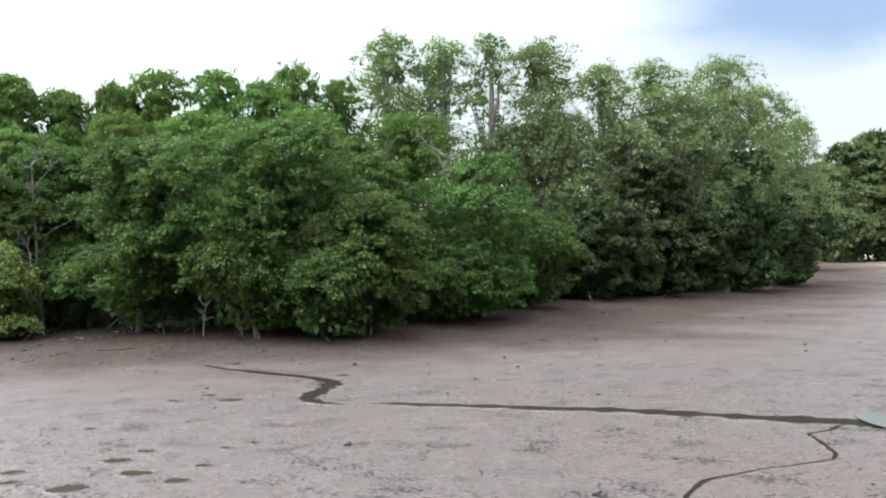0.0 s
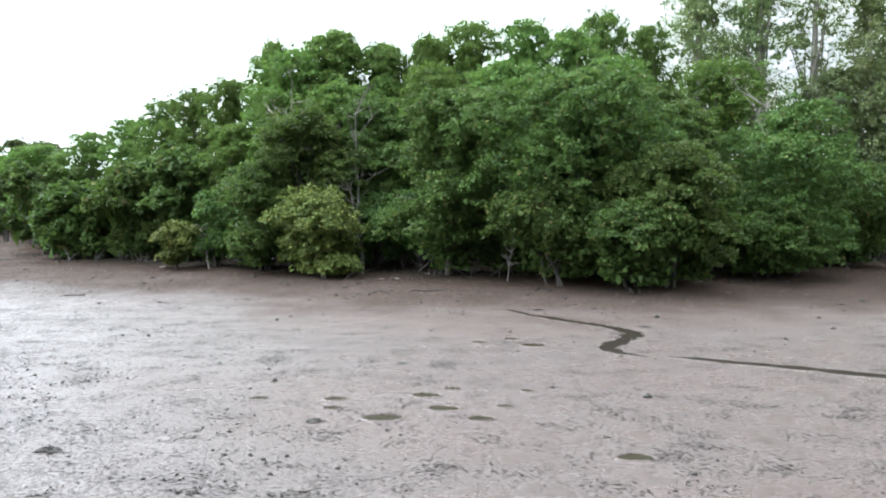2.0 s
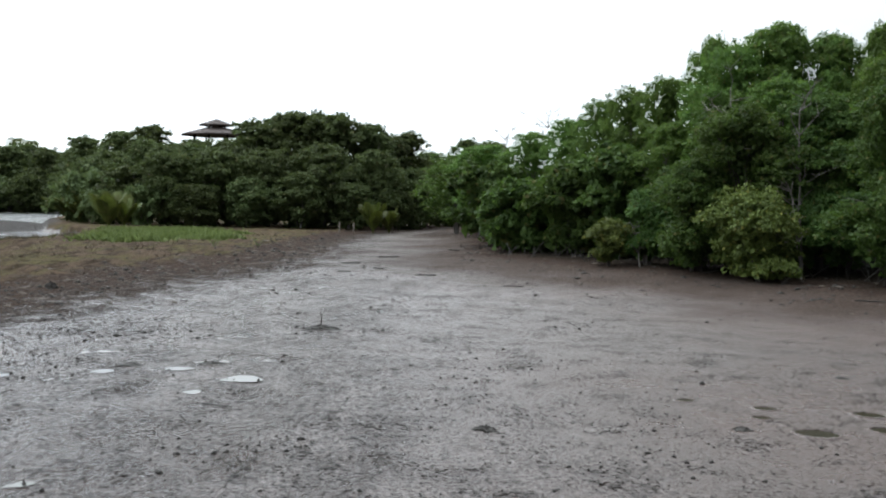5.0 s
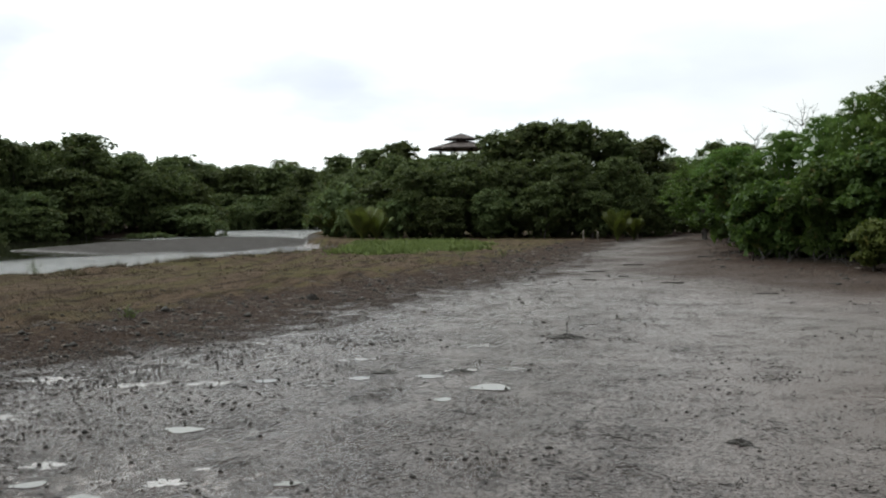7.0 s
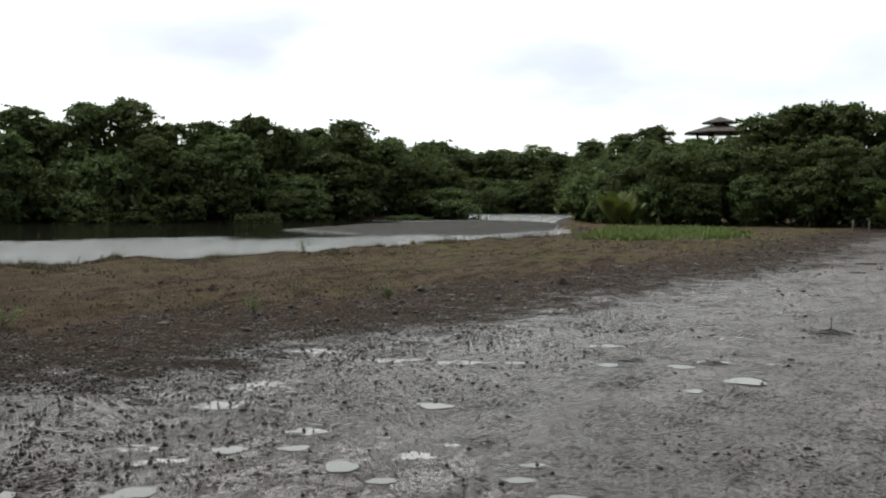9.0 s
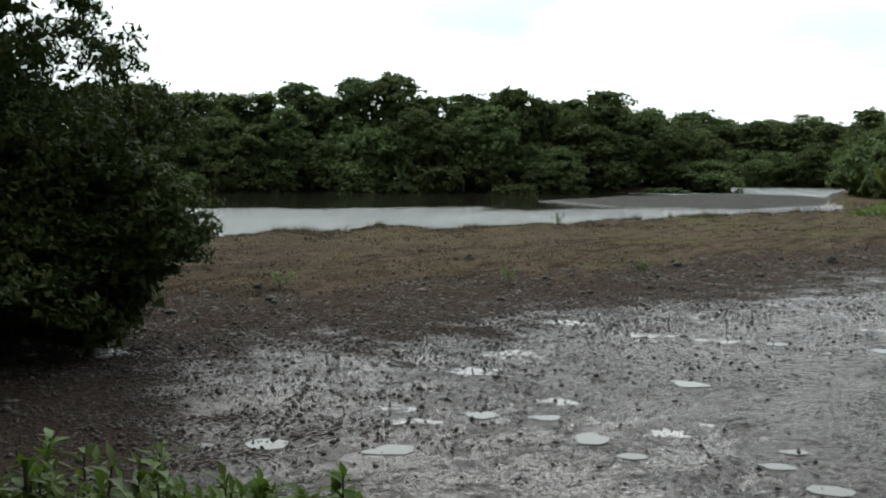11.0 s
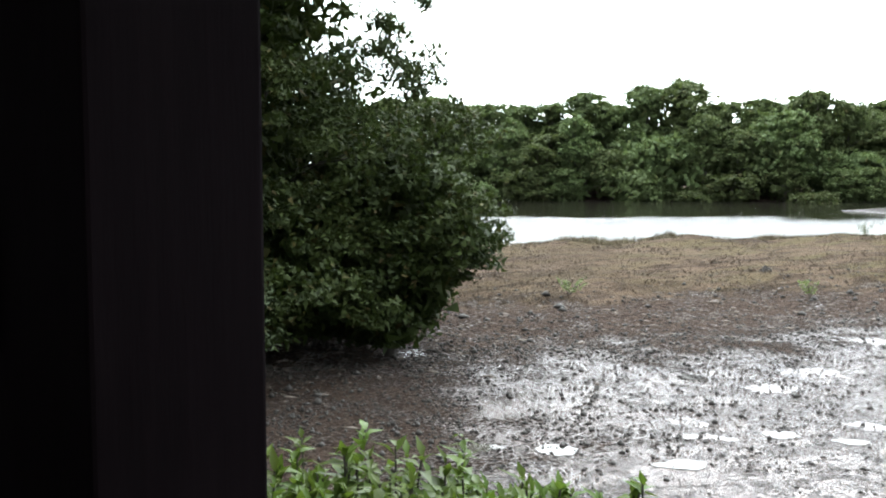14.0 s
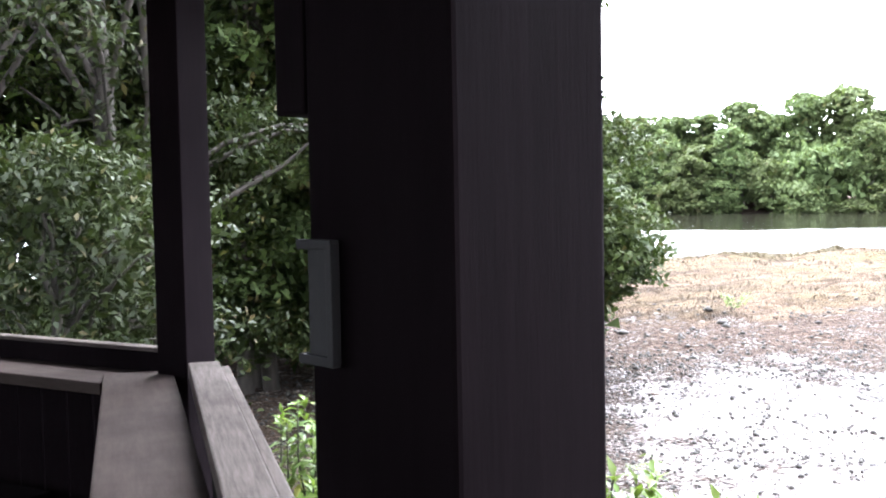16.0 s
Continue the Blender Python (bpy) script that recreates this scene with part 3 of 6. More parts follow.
def land(p):
    """Height and zones of the ground at an array of plan points."""
    p = np.asarray(p, float)
    u = swell(p)
    d = np.hypot(p[:, 0], p[:, 1])
    z = 0.018 * u * step(d, 2, 6)
    wood = signed(p, WOOD_EDGE, WOOD_SOUTH) + 0.8 * u
    z = z + 0.42 * step(wood, -6, 1.5) + 0.5 * step(wood, 1, 12)
    bank = signed(p, BANK, SPIT) + 0.7 * u
    river = signed(p, RIVERSIDE, RIVER_AREA)
    far = signed(p, FAR_SHORE, RIVER_AREA)
    z = z + (0.40 + 0.05 * u) * step(bank, -0.5, 5.5) * (1 - 0.55 * step(p[:, 0], 48, 72))
    water = np.minimum(river, far)
    bar = signed(p, np.vstack([FLAT, FLAT[:1]]), FLAT) + 0.8 * u
    bed = -1.2 + 0.95 * step(bar, -4, 1.0)
    lip = step(river + 0.35 * u, -0.9, 1.1) * np.where(far > -3, 1.0, 0.0)
    z = z + 0.10 * step(river, -4.0, -1.2) * (1 - step(river, -1.2, 0.6)) * (bank > 0) * (1 + 0.8 * u)
    into = np.where(inside(p, RIVER_AREA), step(water, -0.5, 1.5), 0)
    lip = np.maximum(into, lip * (river > -0.9) * inside(p, RIVER_AREA))
    z = z * (1 - lip) + bed * lip
    beyond = (far < 0) & (p[:, 1] > 55) & (edge_distance(p, FAR_SHORE) < edge_distance(p, RIVERSIDE))
    z = np.where(beyond, -0.5 + 1.2 * step(-far, 0, 7), z)
    rise = step(d, 55, 110) * step(-p[:, 1] - 1.45 * p[:, 0], -14, 6) * step(-p[:, 1], 20, 60)
    z = z + 1.05 * rise
    turf = step(bank, 1.2, 3.6) * (1 - lip)
    rough = step(bank, -4.8, 1.2) * (1 - step(bank, 2.4, 4.8))
    hd = np.degrees(np.arctan2(-p[:, 0], p[:, 1]))
    wet = step(hd, -114, -78) * step(-bank, -0.5, 2.5)
    # rough bank by the hide, extended as painted shade under the trees
    grove_shade = np.maximum(step(hd + 5 * u, -56, -38) * step(d + 1.2 * u, 12.5, 17.5), step(hd + 8 * u, -43, -15)) * step(20 - d, 0, 4) * step(p[:, 1], -3, 3)
    rough = np.maximum(rough, grove_shade)
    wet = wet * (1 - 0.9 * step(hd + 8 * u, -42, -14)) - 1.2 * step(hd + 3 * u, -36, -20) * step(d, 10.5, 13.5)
    film = 0.04 - 0.25 * (1 - step(hd, -98, -76)) + 0.21 * step(hd, -80, -52) * (1 - 0.8 * step(hd + 8 * u, -42, -18)) * step(-d, -15, -8) + 0.14 * step(-np.abs(bank + 3.6), -2.4, 0.0) * step(-d, -28, -14)
    pan = np.zeros(len(p))
    for x, y, rx, ry in WET_SPOTS:
        r = math.hypot(x, y)
        out, across = (p @ (x / r, y / r) - r) / (ry * 1.5), (p @ (-y / r, x / r)) / (rx * 1.4)
        pan = np.maximum(pan, np.exp(-out ** 2 - across ** 2))
    film = film - 0.30 * step(hd + 3 * u, -37, -20) * step(d, 10.5, 14)
    # litter zone, its near strip widened to paint in shade below the crowns
    shore = np.maximum(step(wood, -4.5, -1.2), 0.9 * step(wood + 1.5 * u + 4.0 * step(-p[:, 1], 13, 24), -13, -1)) + 0.92 * step(bar, -0.5, 1.0) + 1.0 * beyond * step(-far, -1, 2)
    sand = np.where(wood < 0, step(rise, 0.55, 0.9) * 0.9, 0)
    return z, dict(turf=turf, rough=rough, wet=wet, film=film, pan=pan, shore=np.clip(shore, 0, 1), sand=sand, mould_shade=step(wood, -1.6, 1.0), bar=step(bar, -1.0, 0.5))


def ground_z(x, y):
    return float(land(np.array([[x, y]]))[0][0])


# ground: rings round the hide, fine where it is near and in front
rings = np.concatenate([[0.0, 0.02, 0.5, 1.2], np.geomspace(2.2, 260, 330), np.geomspace(300, 4000, 8)])
front = np.linspace(-160, 25, 520)
spokes = np.radians(np.concatenate([front, np.linspace(27, 198, 60)]))
rr, aa = np.meshgrid(rings[1:], spokes, indexing="ij")
gp = np.stack([-np.sin(aa) * rr, np.cos(aa) * rr], -1).reshape(-1, 2)
gp = np.vstack([gp, [[0, 0]]])
gz, zones = land(gp)
ns = len(spokes)
i = np.arange(len(rings) - 2)[:, None] * ns
j = np.arange(ns)[None, :]
k = (j + 1) % ns
quads = np.stack([i + j, i + ns + j, i + ns + k, i + k], -1).reshape(-1, 4)
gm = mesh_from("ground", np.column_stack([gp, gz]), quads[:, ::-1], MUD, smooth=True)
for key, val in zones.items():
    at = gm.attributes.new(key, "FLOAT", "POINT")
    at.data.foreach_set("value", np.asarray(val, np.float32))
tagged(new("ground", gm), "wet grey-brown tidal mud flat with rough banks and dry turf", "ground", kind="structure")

river_mesh = bmesh.new()
face = river_mesh.faces.new([river_mesh.verts.new((x, y, RIVER_Z)) for x, y in
                             [(-400, 20), (4, 20), (60, 20), (85, 30), (400, 60), (400, 400), (-400, 400)]])
if face.normal.z < 0:
    face.normal_flip()
river_data = bpy.data.meshes.new("water"); river_mesh.to_mesh(river_data); river_mesh.free()
river_data.materials.append(RIVER)
tagged(new("water", river_data), "calm olive river with ripples catching the white sky", "river", kind="structure")

# ---- trees ----


def tubes_mesh(name, pieces, mat):
    v, f = join(pieces)
    return mesh_from(name, v, f, mat, smooth=True)


def leaves(centres, outward, size, rng, spread_=0.9, slim=0.5, droop=0.25, simple=False):
    """Folded leaf blades, one island each, round the given points."""
    n = len(centres)
    axis = unit(outward * 0.7 + rng.normal(0, 1, (n, 3)) * spread_ - np.array([0, 0, droop]))
    nor = unit(outward * 1.0 + np.array([0, 0, 0.45]) + rng.normal(0, 1, (n, 3)) * 0.42)
    side = unit(np.cross(axis, nor))
    nor = np.cross(side, axis)
    s = size * rng.uniform(0.65, 1.35, (n, 1))
    a = centres - axis * s * 0.5
    t = centres + axis * s * 0.5 - nor * s * 0.08
    mid = centres + axis * s * 0.05 + nor * s * 0.07
    l_ = mid - side * s * slim * 0.5
    r_ = mid + side * s * slim * 0.5
    if simple:
        return np.stack([a - side * s * slim * 0.6, a + side * s * slim * 0.6, t], 1).reshape(-1, 3), np.arange(3 * n).reshape(n, 3)
    return np.stack([a, r_, t, l_], 1).reshape(-1, 3), np.arange(4 * n).reshape(n, 4)


def crown_points(h, w, base, n_lobes, n_clumps, per, rng, shape, tight=0.24, lobe=0.30, tier=0.55):
    """Leaf places and outward directions of a crown: domed boughs made of small domed tufts, open and dark beneath."""
    zf = ((rng.permutation(n_lobes) + rng.uniform(0, 1, n_lobes)) / n_lobes) ** 0.92
    if shape == "dome":
        prof = np.where(zf < 0.3, 0.78 + 0.22 * zf / 0.3, np.sqrt(np.clip(1 - np.clip((zf - 0.3) / 0.72, 0, 1) ** 2.3, 0.03, 1)))
    else:
        prof = np.clip(0.55 + 0.5 * np.sin(zf * np.pi * 0.95), 0.2, 1) * np.sqrt(np.clip(1.02 - zf ** 4, 0.04, 1))
    ang = rng.uniform(0, 1.2, n_lobes) + np.arange(n_lobes) * 2.4
    outer = np.where(rng.random(n_lobes) < 0.85, rng.uniform(0.66, 1.0, n_lobes), rng.uniform(0.2, 0.6, n_lobes))
    lr = w * 0.5 * lobe * rng.uniform(0.6, 1.4, n_lobes)
    ell = np.stack([rng.uniform(0.8, 1.3, n_lobes), rng.uniform(0.8, 1.3, n_lobes), rng.uniform(0.75, 1.1, n_lobes) * tier], -1)
    rad = np.clip(prof * (w / 2) * outer - lr * 0.6, 0.0, None)
    crest = lr * ell[:, 2] + tight * 0.8
    cz = np.clip(base + (h - base) * zf, base + lr * 0.25, h - crest)
    top = int(np.argmax(zf))
    cz[top] = h - crest[top]
    c = np.stack([np.cos(ang) * rad, np.sin(ang) * rad, cz], -1)
    wgt = lr ** 2; wgt /= wgt.sum()
    m = int(n_clumps * 2.0)
    which = rng.choice(n_lobes, m, p=wgt)
    low = -0.55 if tier >= 1.1 else -0.22
    d = unit(rng.normal(0, 1, (m, 3)) + np.array([0, 0, 0.35]))
    d[:, 2] = np.where(d[:, 2] < low, -d[:, 2], d[:, 2])
    pos = c[which] + d * ell[which] * lr[which, None] * np.where(rng.random((m, 1)) < 0.14, rng.uniform(1.05, 1.35, (m, 1)), rng.uniform(0.78, 1.06, (m, 1)))
    deep = np.zeros(m, bool)
    for q in range(n_lobes):
        deep |= (np.linalg.norm((pos - c[q]) / (ell[q] * lr[q]), axis=1) < 0.7)
    pos, d = pos[~deep][:n_clumps], d[~deep][:n_clumps]
    pos[:, 2] = np.maximum(pos[:, 2], 0.25 + rng.uniform(0, 0.3, len(pos)))
    # leaves over each tuft's dome
    k = len(pos) * per
    dd = unit(rng.normal(0, 1, (k, 3)) + np.array([0, 0, 0.55]) + 0.5 * np.repeat(d, per, 0))
    dd[:, 2] = np.where(dd[:, 2] < -0.25, -dd[:, 2], dd[:, 2])
    tr = np.repeat(tight * 1.65 * rng.uniform(0.6, 1.45, len(pos)), per)[:, None]
    lp = np.repeat(pos, per, 0) + dd * tr * np.array([1, 1, 0.75]) * rng.uniform(0.5, 1.12, (k, 1))
    # the shaded inside of the crown
    k = max(60, len(lp) // 7)
    inner = rng.integers(0, n_lobes, k)
    core = c[inner] * np.array([0.6, 0.6, 1.0]) + rng.normal(0, 0.36, (k, 3)) * lr[inner, None] - np.array([0, 0, 0.3]) * lr[inner, None]
    core[:, 2] = np.maximum(core[:, 2], 0.25)
    return lp, dd, c, lr, core


def tree_meshes(h, w, base, n_lobes, n_clumps, per, leaf, seed, shape="dome", leaf_mat=None, bark=None, stems=3, tight=0.16, lobe=0.36, slim=0.5, simple=False, tier=0.6):
    rng = np.random.default_rng(seed)
    lp, ld, c, lr, core = crown_points(h, w, base, n_lobes, n_clumps, per, rng, shape, tight, lobe, tier)
    size = np.concatenate([np.full(len(lp), leaf), np.full(len(core), leaf * (2.0 if simple else 1.3))])[:, None]
    v, f = leaves(np.vstack([lp, core]), np.vstack([ld, unit(rng.normal(0, 1, core.shape))]), size, rng, slim=slim, simple=simple)
    crown = mesh_from("crown", v, f, leaf_mat or LEAF)
    pieces = []
    order = np.argsort(-c[:, 2])
    for s in range(stems):
        a = rng.uniform(0, 2 * np.pi)
        foot = np.array([math.cos(a), math.sin(a), 0]) * (0.05 + 0.04 * w * (stems > 1)) + np.array([0, 0, -0.3])
        tip = c[order[s % max(1, n_lobes // 3)]] * np.array([0.75, 0.75, 0.95])
        t = np.linspace(0, 1, 8)[:, None]
        wob = rng.normal(0, 0.02 * w, (8, 3)) * np.sin(t * np.pi)
        path = foot * (1 - t) + tip * t + wob
        r0 = (0.035 + 0.011 * h) / math.sqrt(stems) * 1.5
        pieces.append(tube(path, np.linspace(r0, r0 * 0.25, 8), 6))
        mine = c[rng.choice(n_lobes, min(n_lobes, 8), replace=False)]
        for q in mine:
            near = np.argmin(np.abs(path[:, 2] - q[2] * rng.uniform(0.45, 0.75)))
            st = path[near]
            t5 = np.linspace(0, 1, 5)[:, None]
            lim = st * (1 - t5) + q * t5 + np.array([0, 0, 1]) * (np.sin(t5 * np.pi) * 0.06 * w) + rng.normal(0, 0.012 * w, (5, 3)) * t5
            pieces.append(tube(lim, np.linspace(r0 * 0.42, r0 * 0.12, 5), 5))
    trunk = tubes_mesh("trunk", pieces, bark or BARK)
    return trunk, crown


def plant_tree(x, y, meshes, label, group, rz=0.0, sx=1.0, sz=1.0, name="mangrove_tree", category="tree"):
    ob = empty(name, x, y, ground_z(x, y))
    ob.matrix_basis = pose(x, y, ground_z(x, y), 0, 0, rz) @ Matrix.Diagonal((sx, sx, sz, 1))
    part("trunk", meshes[0], ob)
    part("crown", meshes[1], ob)
    return tagged(ob, label, category, group)


COUNT = [0]


def bank_tree(x, y, h, w, base=0.4, mat=None, label="dense green mangrove tree leaning over the mud bank", clumps=720, per=48, leaf=0.100, shape="dome", lobes=24, lobe=0.30, **more):
    more = dict(dict(simple=True, slim=0.7, tight=0.17, tier=1.08), **more)
    COUNT[0] += 1
    plant_tree(x, y, tree_meshes(h, w, base, lobes, clumps, per, leaf, 100 + COUNT[0], shape, mat, lobe=lobe, **more), label, "trees along the south bank")


SOUTH_KINDS = []
for q in range(4):
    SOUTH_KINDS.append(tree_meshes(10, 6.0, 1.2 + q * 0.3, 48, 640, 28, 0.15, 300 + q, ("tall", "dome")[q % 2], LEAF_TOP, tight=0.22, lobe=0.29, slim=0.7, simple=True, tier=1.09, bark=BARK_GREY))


def back_tree(x, y, h, w, q):
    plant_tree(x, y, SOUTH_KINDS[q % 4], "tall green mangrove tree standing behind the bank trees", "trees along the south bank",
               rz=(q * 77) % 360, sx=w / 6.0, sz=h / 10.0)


FAR_BUILDS = ((12.0, 7.0, 470, 46), (10.0, 10.0, 620, 58), (4.0, 7.0, 200, 30))
FAR_KINDS = [[tree_meshes(h_, w_, 0.06 * h_ + 0.2 * (q % 3), n_, c_, 14, 0.37, 500 + 10 * k_ + q, ("tall", "dome", "tall")[q % 3] if k_ == 0 else "dome", LEAF_FAR,
                          tight=0.37, lobe=2.3 / w_, slim=0.75, simple=True, tier=1.05, stems=2, bark=BARK_GREY) for q in range(5)]
             for k_, (h_, w_, c_, n_) in enumerate(FAR_BUILDS)]


def far_tree(x, y, h, w, q, group, label="rounded green mangrove tree in a far wood"):
    k = 0 if w / h < 0.76 else 1 if w / h < 1.35 else 2
    plant_tree(x, y, FAR_KINDS[k][q % 5], label, group, rz=(q * 101) % 360, sx=w / FAR_BUILDS[k][1], sz=h / FAR_BUILDS[k][0])


# shrubs added where there is deep shade below the crowns
UNDER = [tree_meshes(2.6, 3.2, 0.1, 14, 130, 9, 0.30, 700 + q, "dome", LEAF, simple=True) for q in range(3)]


def understory(x, y, q, k=1.0):
    plant_tree(x, y, UNDER[q % 3], "low shrub added to fill the dark under the mangrove trees", "undergrowth of the south wood", rz=q * 67 % 360, sx=k, sz=k, name="shrub", category="shrub")


# the front of the south wood
bank_tree(27.7, -15.0, 6.2, 7.6, base=0.7, lobes=30, clumps=1300)
bank_tree(24.5, -16.5, 4.0, 4.1, base=0.3, clumps=800)
bank_tree(29.8, -11.8, 5.8, 4.1, base=0.3, clumps=800)
bank_tree(26.2, -13.6, 2.8, 3.8, base=0.6, lobes=13, clumps=560, lobe=0.34)
bank_tree(24.5, -15.1, 2.4, 3.7, base=0.5, lobes=12, clumps=520, lobe=0.34)
bank_tree(28.4, -18.8, 6.0, 4.4)
bank_tree(27.2, -22.8, 5.7, 5.4)
bank_tree(26.6, -21.2, 2.8, 4.4, base=0.2)
bank_tree(29.4, -27.1, 4.0, 4.9, base=0.2)
bank_tree(32.6, -33.9, 4.3, 6.1, base=0.2, leaf=0.22, mat=LEAF_LOW_SHADE)
bank_tree(35.0, -8.3, 5.5, 4.9)
bank_tree(35.4, -10.9, 6.0, 4.2, base=1.6)
bank_tree(33.1, -11.3, 2.6, 2.9, base=0.8, lobes=12, clumps=500)
bank_tree(32.5, -8.2, 2.8, 4.0, mat=LEAF_GOLD, base=0.0, lobes=12, clumps=430, stems=2, lobe=0.34, label="yellowing green mangrove bush over the mud bank")
bank_tree(35.3, -6.9, 3.7, 3.4, base=0.3)
bank_tree(37.6, -5.6, 2.7, 2.1, base=0.2, lobes=10, clumps=420)
bank_tree(37.8, -4.1, 1.7, 1.3, base=0.1, mat=LEAF_GOLD, shape="tall", lobes=8, clumps=130, lobe=0.4, label="small yellow-green mangrove sapling at the mud edge")
bank_tree(42.7, -5.0, 4.5, 3.9, base=0.3, leaf=0.2)
bank_tree(43.9, -3.2, 3.8, 3.5, base=0.3, leaf=0.2)
bank_tree(47.0, -1.3, 3.2, 5.0, base=0.2, leaf=0.22)
bank_tree(54.0, 0.2, 4.1, 5.2, base=0.2, leaf=0.2)
# taller trees in the second row
back_tree(40.0, -9.0, 8.2, 4.1, 0)
back_tree(40.6, -10.9, 8.9, 4.5, 1)
back_tree(40.0, -12.7, 8.5, 3.8, 2)
back_tree(38.5, -14.1, 8.6, 2.8, 3)
back_tree(37.8, -15.8, 9.2, 4.6, 4)
back_tree(37.8, -18.4, 9.2, 4.2, 5)
back_tree(36.1, -19.4, 8.8, 3.5, 6)
back_tree(37.3, -21.4, 9.7, 3.1, 7)
back_tree(37.1, -23.7, 9.5, 3.2, 8)
back_tree(33.4, -20.1, 7.5, 3.9, 9)
back_tree(34.6, -15.7, 7.3, 4.3, 10)
back_tree(35.6, -13.2, 7.2, 3.6, 11)
back_tree(37.6, -10.3, 6.8, 4.4, 12)
back_tree(33.8, -24.9, 7.7, 4.7, 13)
back_tree(42.1, -8.7, 8.8, 2.9, 14)
back_tree(40.5, -10.9, 8.8, 4.0, 15)
back_tree(40.0, -12.7, 8.5, 3.5, 16)
back_tree(40.4, -14.9, 8.8, 2.7, 17)
back_tree(45.4, -7.5, 7.5, 3.6, 18)
back_tree(47.6, -6.3, 7.3, 3.5, 19)
back_tree(50.8, -5.0, 7.2, 3.4, 20)
back_tree(54.9, -3.8, 6.6, 3.7, 21)
back_tree(39.0, -8.7, 6.3, 4.0, 22)
back_tree(38.4, -11.3, 6.5, 3.8, 23)
back_tree(62.0, -2.0, 6.5, 4.5, 24)
back_tree(70.0, 1.0, 6.1, 5.5, 25)
back_tree(79.9, 3.5, 6.2, 6.3, 26)
back_tree(41.4, -6.9, 5.3, 4.0, 27)
# pale airy trees farther along the bank
bank_tree(39.2, -27.7, 12.2, 4.6, base=4.0, mat=LEAF_PALE, shape="tall", leaf=0.13, bark=BARK_PALE, stems=2, tight=0.27, lobe=0.30, tier=1.3, slim=0.55, label="tall airy mangrove tree with pale green leaves", lobes=40, clumps=544, per=24)
bank_tree(38.4, -30.4, 12.4, 4.4, base=4.0, mat=LEAF_PALE, shape="tall", leaf=0.13, bark=BARK_PALE, stems=2, tight=0.27, lobe=0.30, tier=1.3, slim=0.55, label="tall airy mangrove tree with pale green leaves", lobes=38, clumps=516, per=24)
bank_tree(36.9, -32.2, 12.5, 3.3, base=5.5, mat=LEAF_PALE, shape="tall", leaf=0.13, bark=BARK_PALE, stems=2, tight=0.27, lobe=0.30, tier=1.3, slim=0.55, label="tall airy mangrove tree with pale green leaves", lobes=28, clumps=224, per=24)
bank_tree(36.7, -35.4, 12.6, 5.4, base=4.0, mat=LEAF_PALE, shape="tall", leaf=0.13, bark=BARK_PALE, stems=2, tight=0.27, lobe=0.30, tier=1.3, slim=0.55, label="tall airy mangrove tree with pale green leaves", lobes=40, clumps=760, per=24)
bank_tree(36.9, -33.8, 8.4, 3.6, base=3.5, mat=LEAF_PALE, shape="tall", leaf=0.13, bark=BARK_PALE, stems=2, tight=0.27, lobe=0.30, tier=1.3, slim=0.55, label="tall airy mangrove tree with pale green leaves", lobes=26, clumps=272, per=24)
bank_tree(35.8, -39.1, 11.8, 3.9, base=4.5, mat=LEAF_PALE, shape="tall", leaf=0.13, bark=BARK_PALE, stems=2, tight=0.27, lobe=0.30, tier=1.3, slim=0.55, label="tall airy mangrove tree with pale green leaves", lobes=30, clumps=420, per=24)
bank_tree(35.2, -42.3, 12.1, 4.9, base=4.0, mat=LEAF_PALE, shape="tall", leaf=0.13, bark=BARK_PALE, stems=2, tight=0.27, lobe=0.30, tier=1.3, slim=0.55, label="tall airy mangrove tree with pale green leaves", lobes=36, clumps=560, per=24)
bank_tree(34.3, -46.8, 12.8, 6.2, base=3.5, mat=LEAF_PALE, shape="tall", leaf=0.13, bark=BARK_PALE, stems=2, tight=0.27, lobe=0.30, tier=1.3, slim=0.55, label="tall airy mangrove tree with pale green leaves", lobes=42, clumps=800, per=24)
bank_tree(34.9, -51.3, 11.7, 5.9, base=2.5, mat=LEAF_PALE, shape="tall", leaf=0.13, bark=BARK_PALE, stems=2, tight=0.27, lobe=0.30, tier=1.3, slim=0.55, label="tall airy mangrove tree with pale green leaves", lobes=40, clumps=760, per=24)
bank_tree(34.5, -44.1, 10.6, 5.3, base=2.5, mat=LEAF_PALE, shape="tall", leaf=0.13, bark=BARK_PALE, stems=2, tight=0.27, lobe=0.30, tier=1.3, slim=0.55, label="tall airy mangrove tree with pale green leaves", lobes=38, clumps=700, per=24)
bank_tree(36.6, -57.3, 10.4, 5.7, base=2.0, mat=LEAF_PALE, shape="tall", leaf=0.13, bark=BARK_PALE, stems=2, tight=0.27, lobe=0.30, tier=1.3, slim=0.55, label="tall airy mangrove tree with pale green leaves", lobes=38, clumps=700, per=24)
bank_tree(35.2, -35.5, 8.9, 4.5, base=2.5, mat=LEAF_PALE, shape="tall", leaf=0.13, bark=BARK_PALE, stems=2, tight=0.27, lobe=0.30, tier=1.3, slim=0.55, label="tall airy mangrove tree with pale green leaves", lobes=36, clumps=600, per=24)
bank_tree(34.3, -39.1, 8.7, 5.0, base=2.5, mat=LEAF_PALE, shape="tall", leaf=0.13, bark=BARK_PALE, stems=2, tight=0.27, lobe=0.30, tier=1.3, slim=0.55, label="tall airy mangrove tree with pale green leaves", lobes=38, clumps=640, per=24)
bank_tree(33.3, -39.9, 6.5, 5.8, base=0.2, leaf=0.2, mat=LEAF_LOW_SHADE)
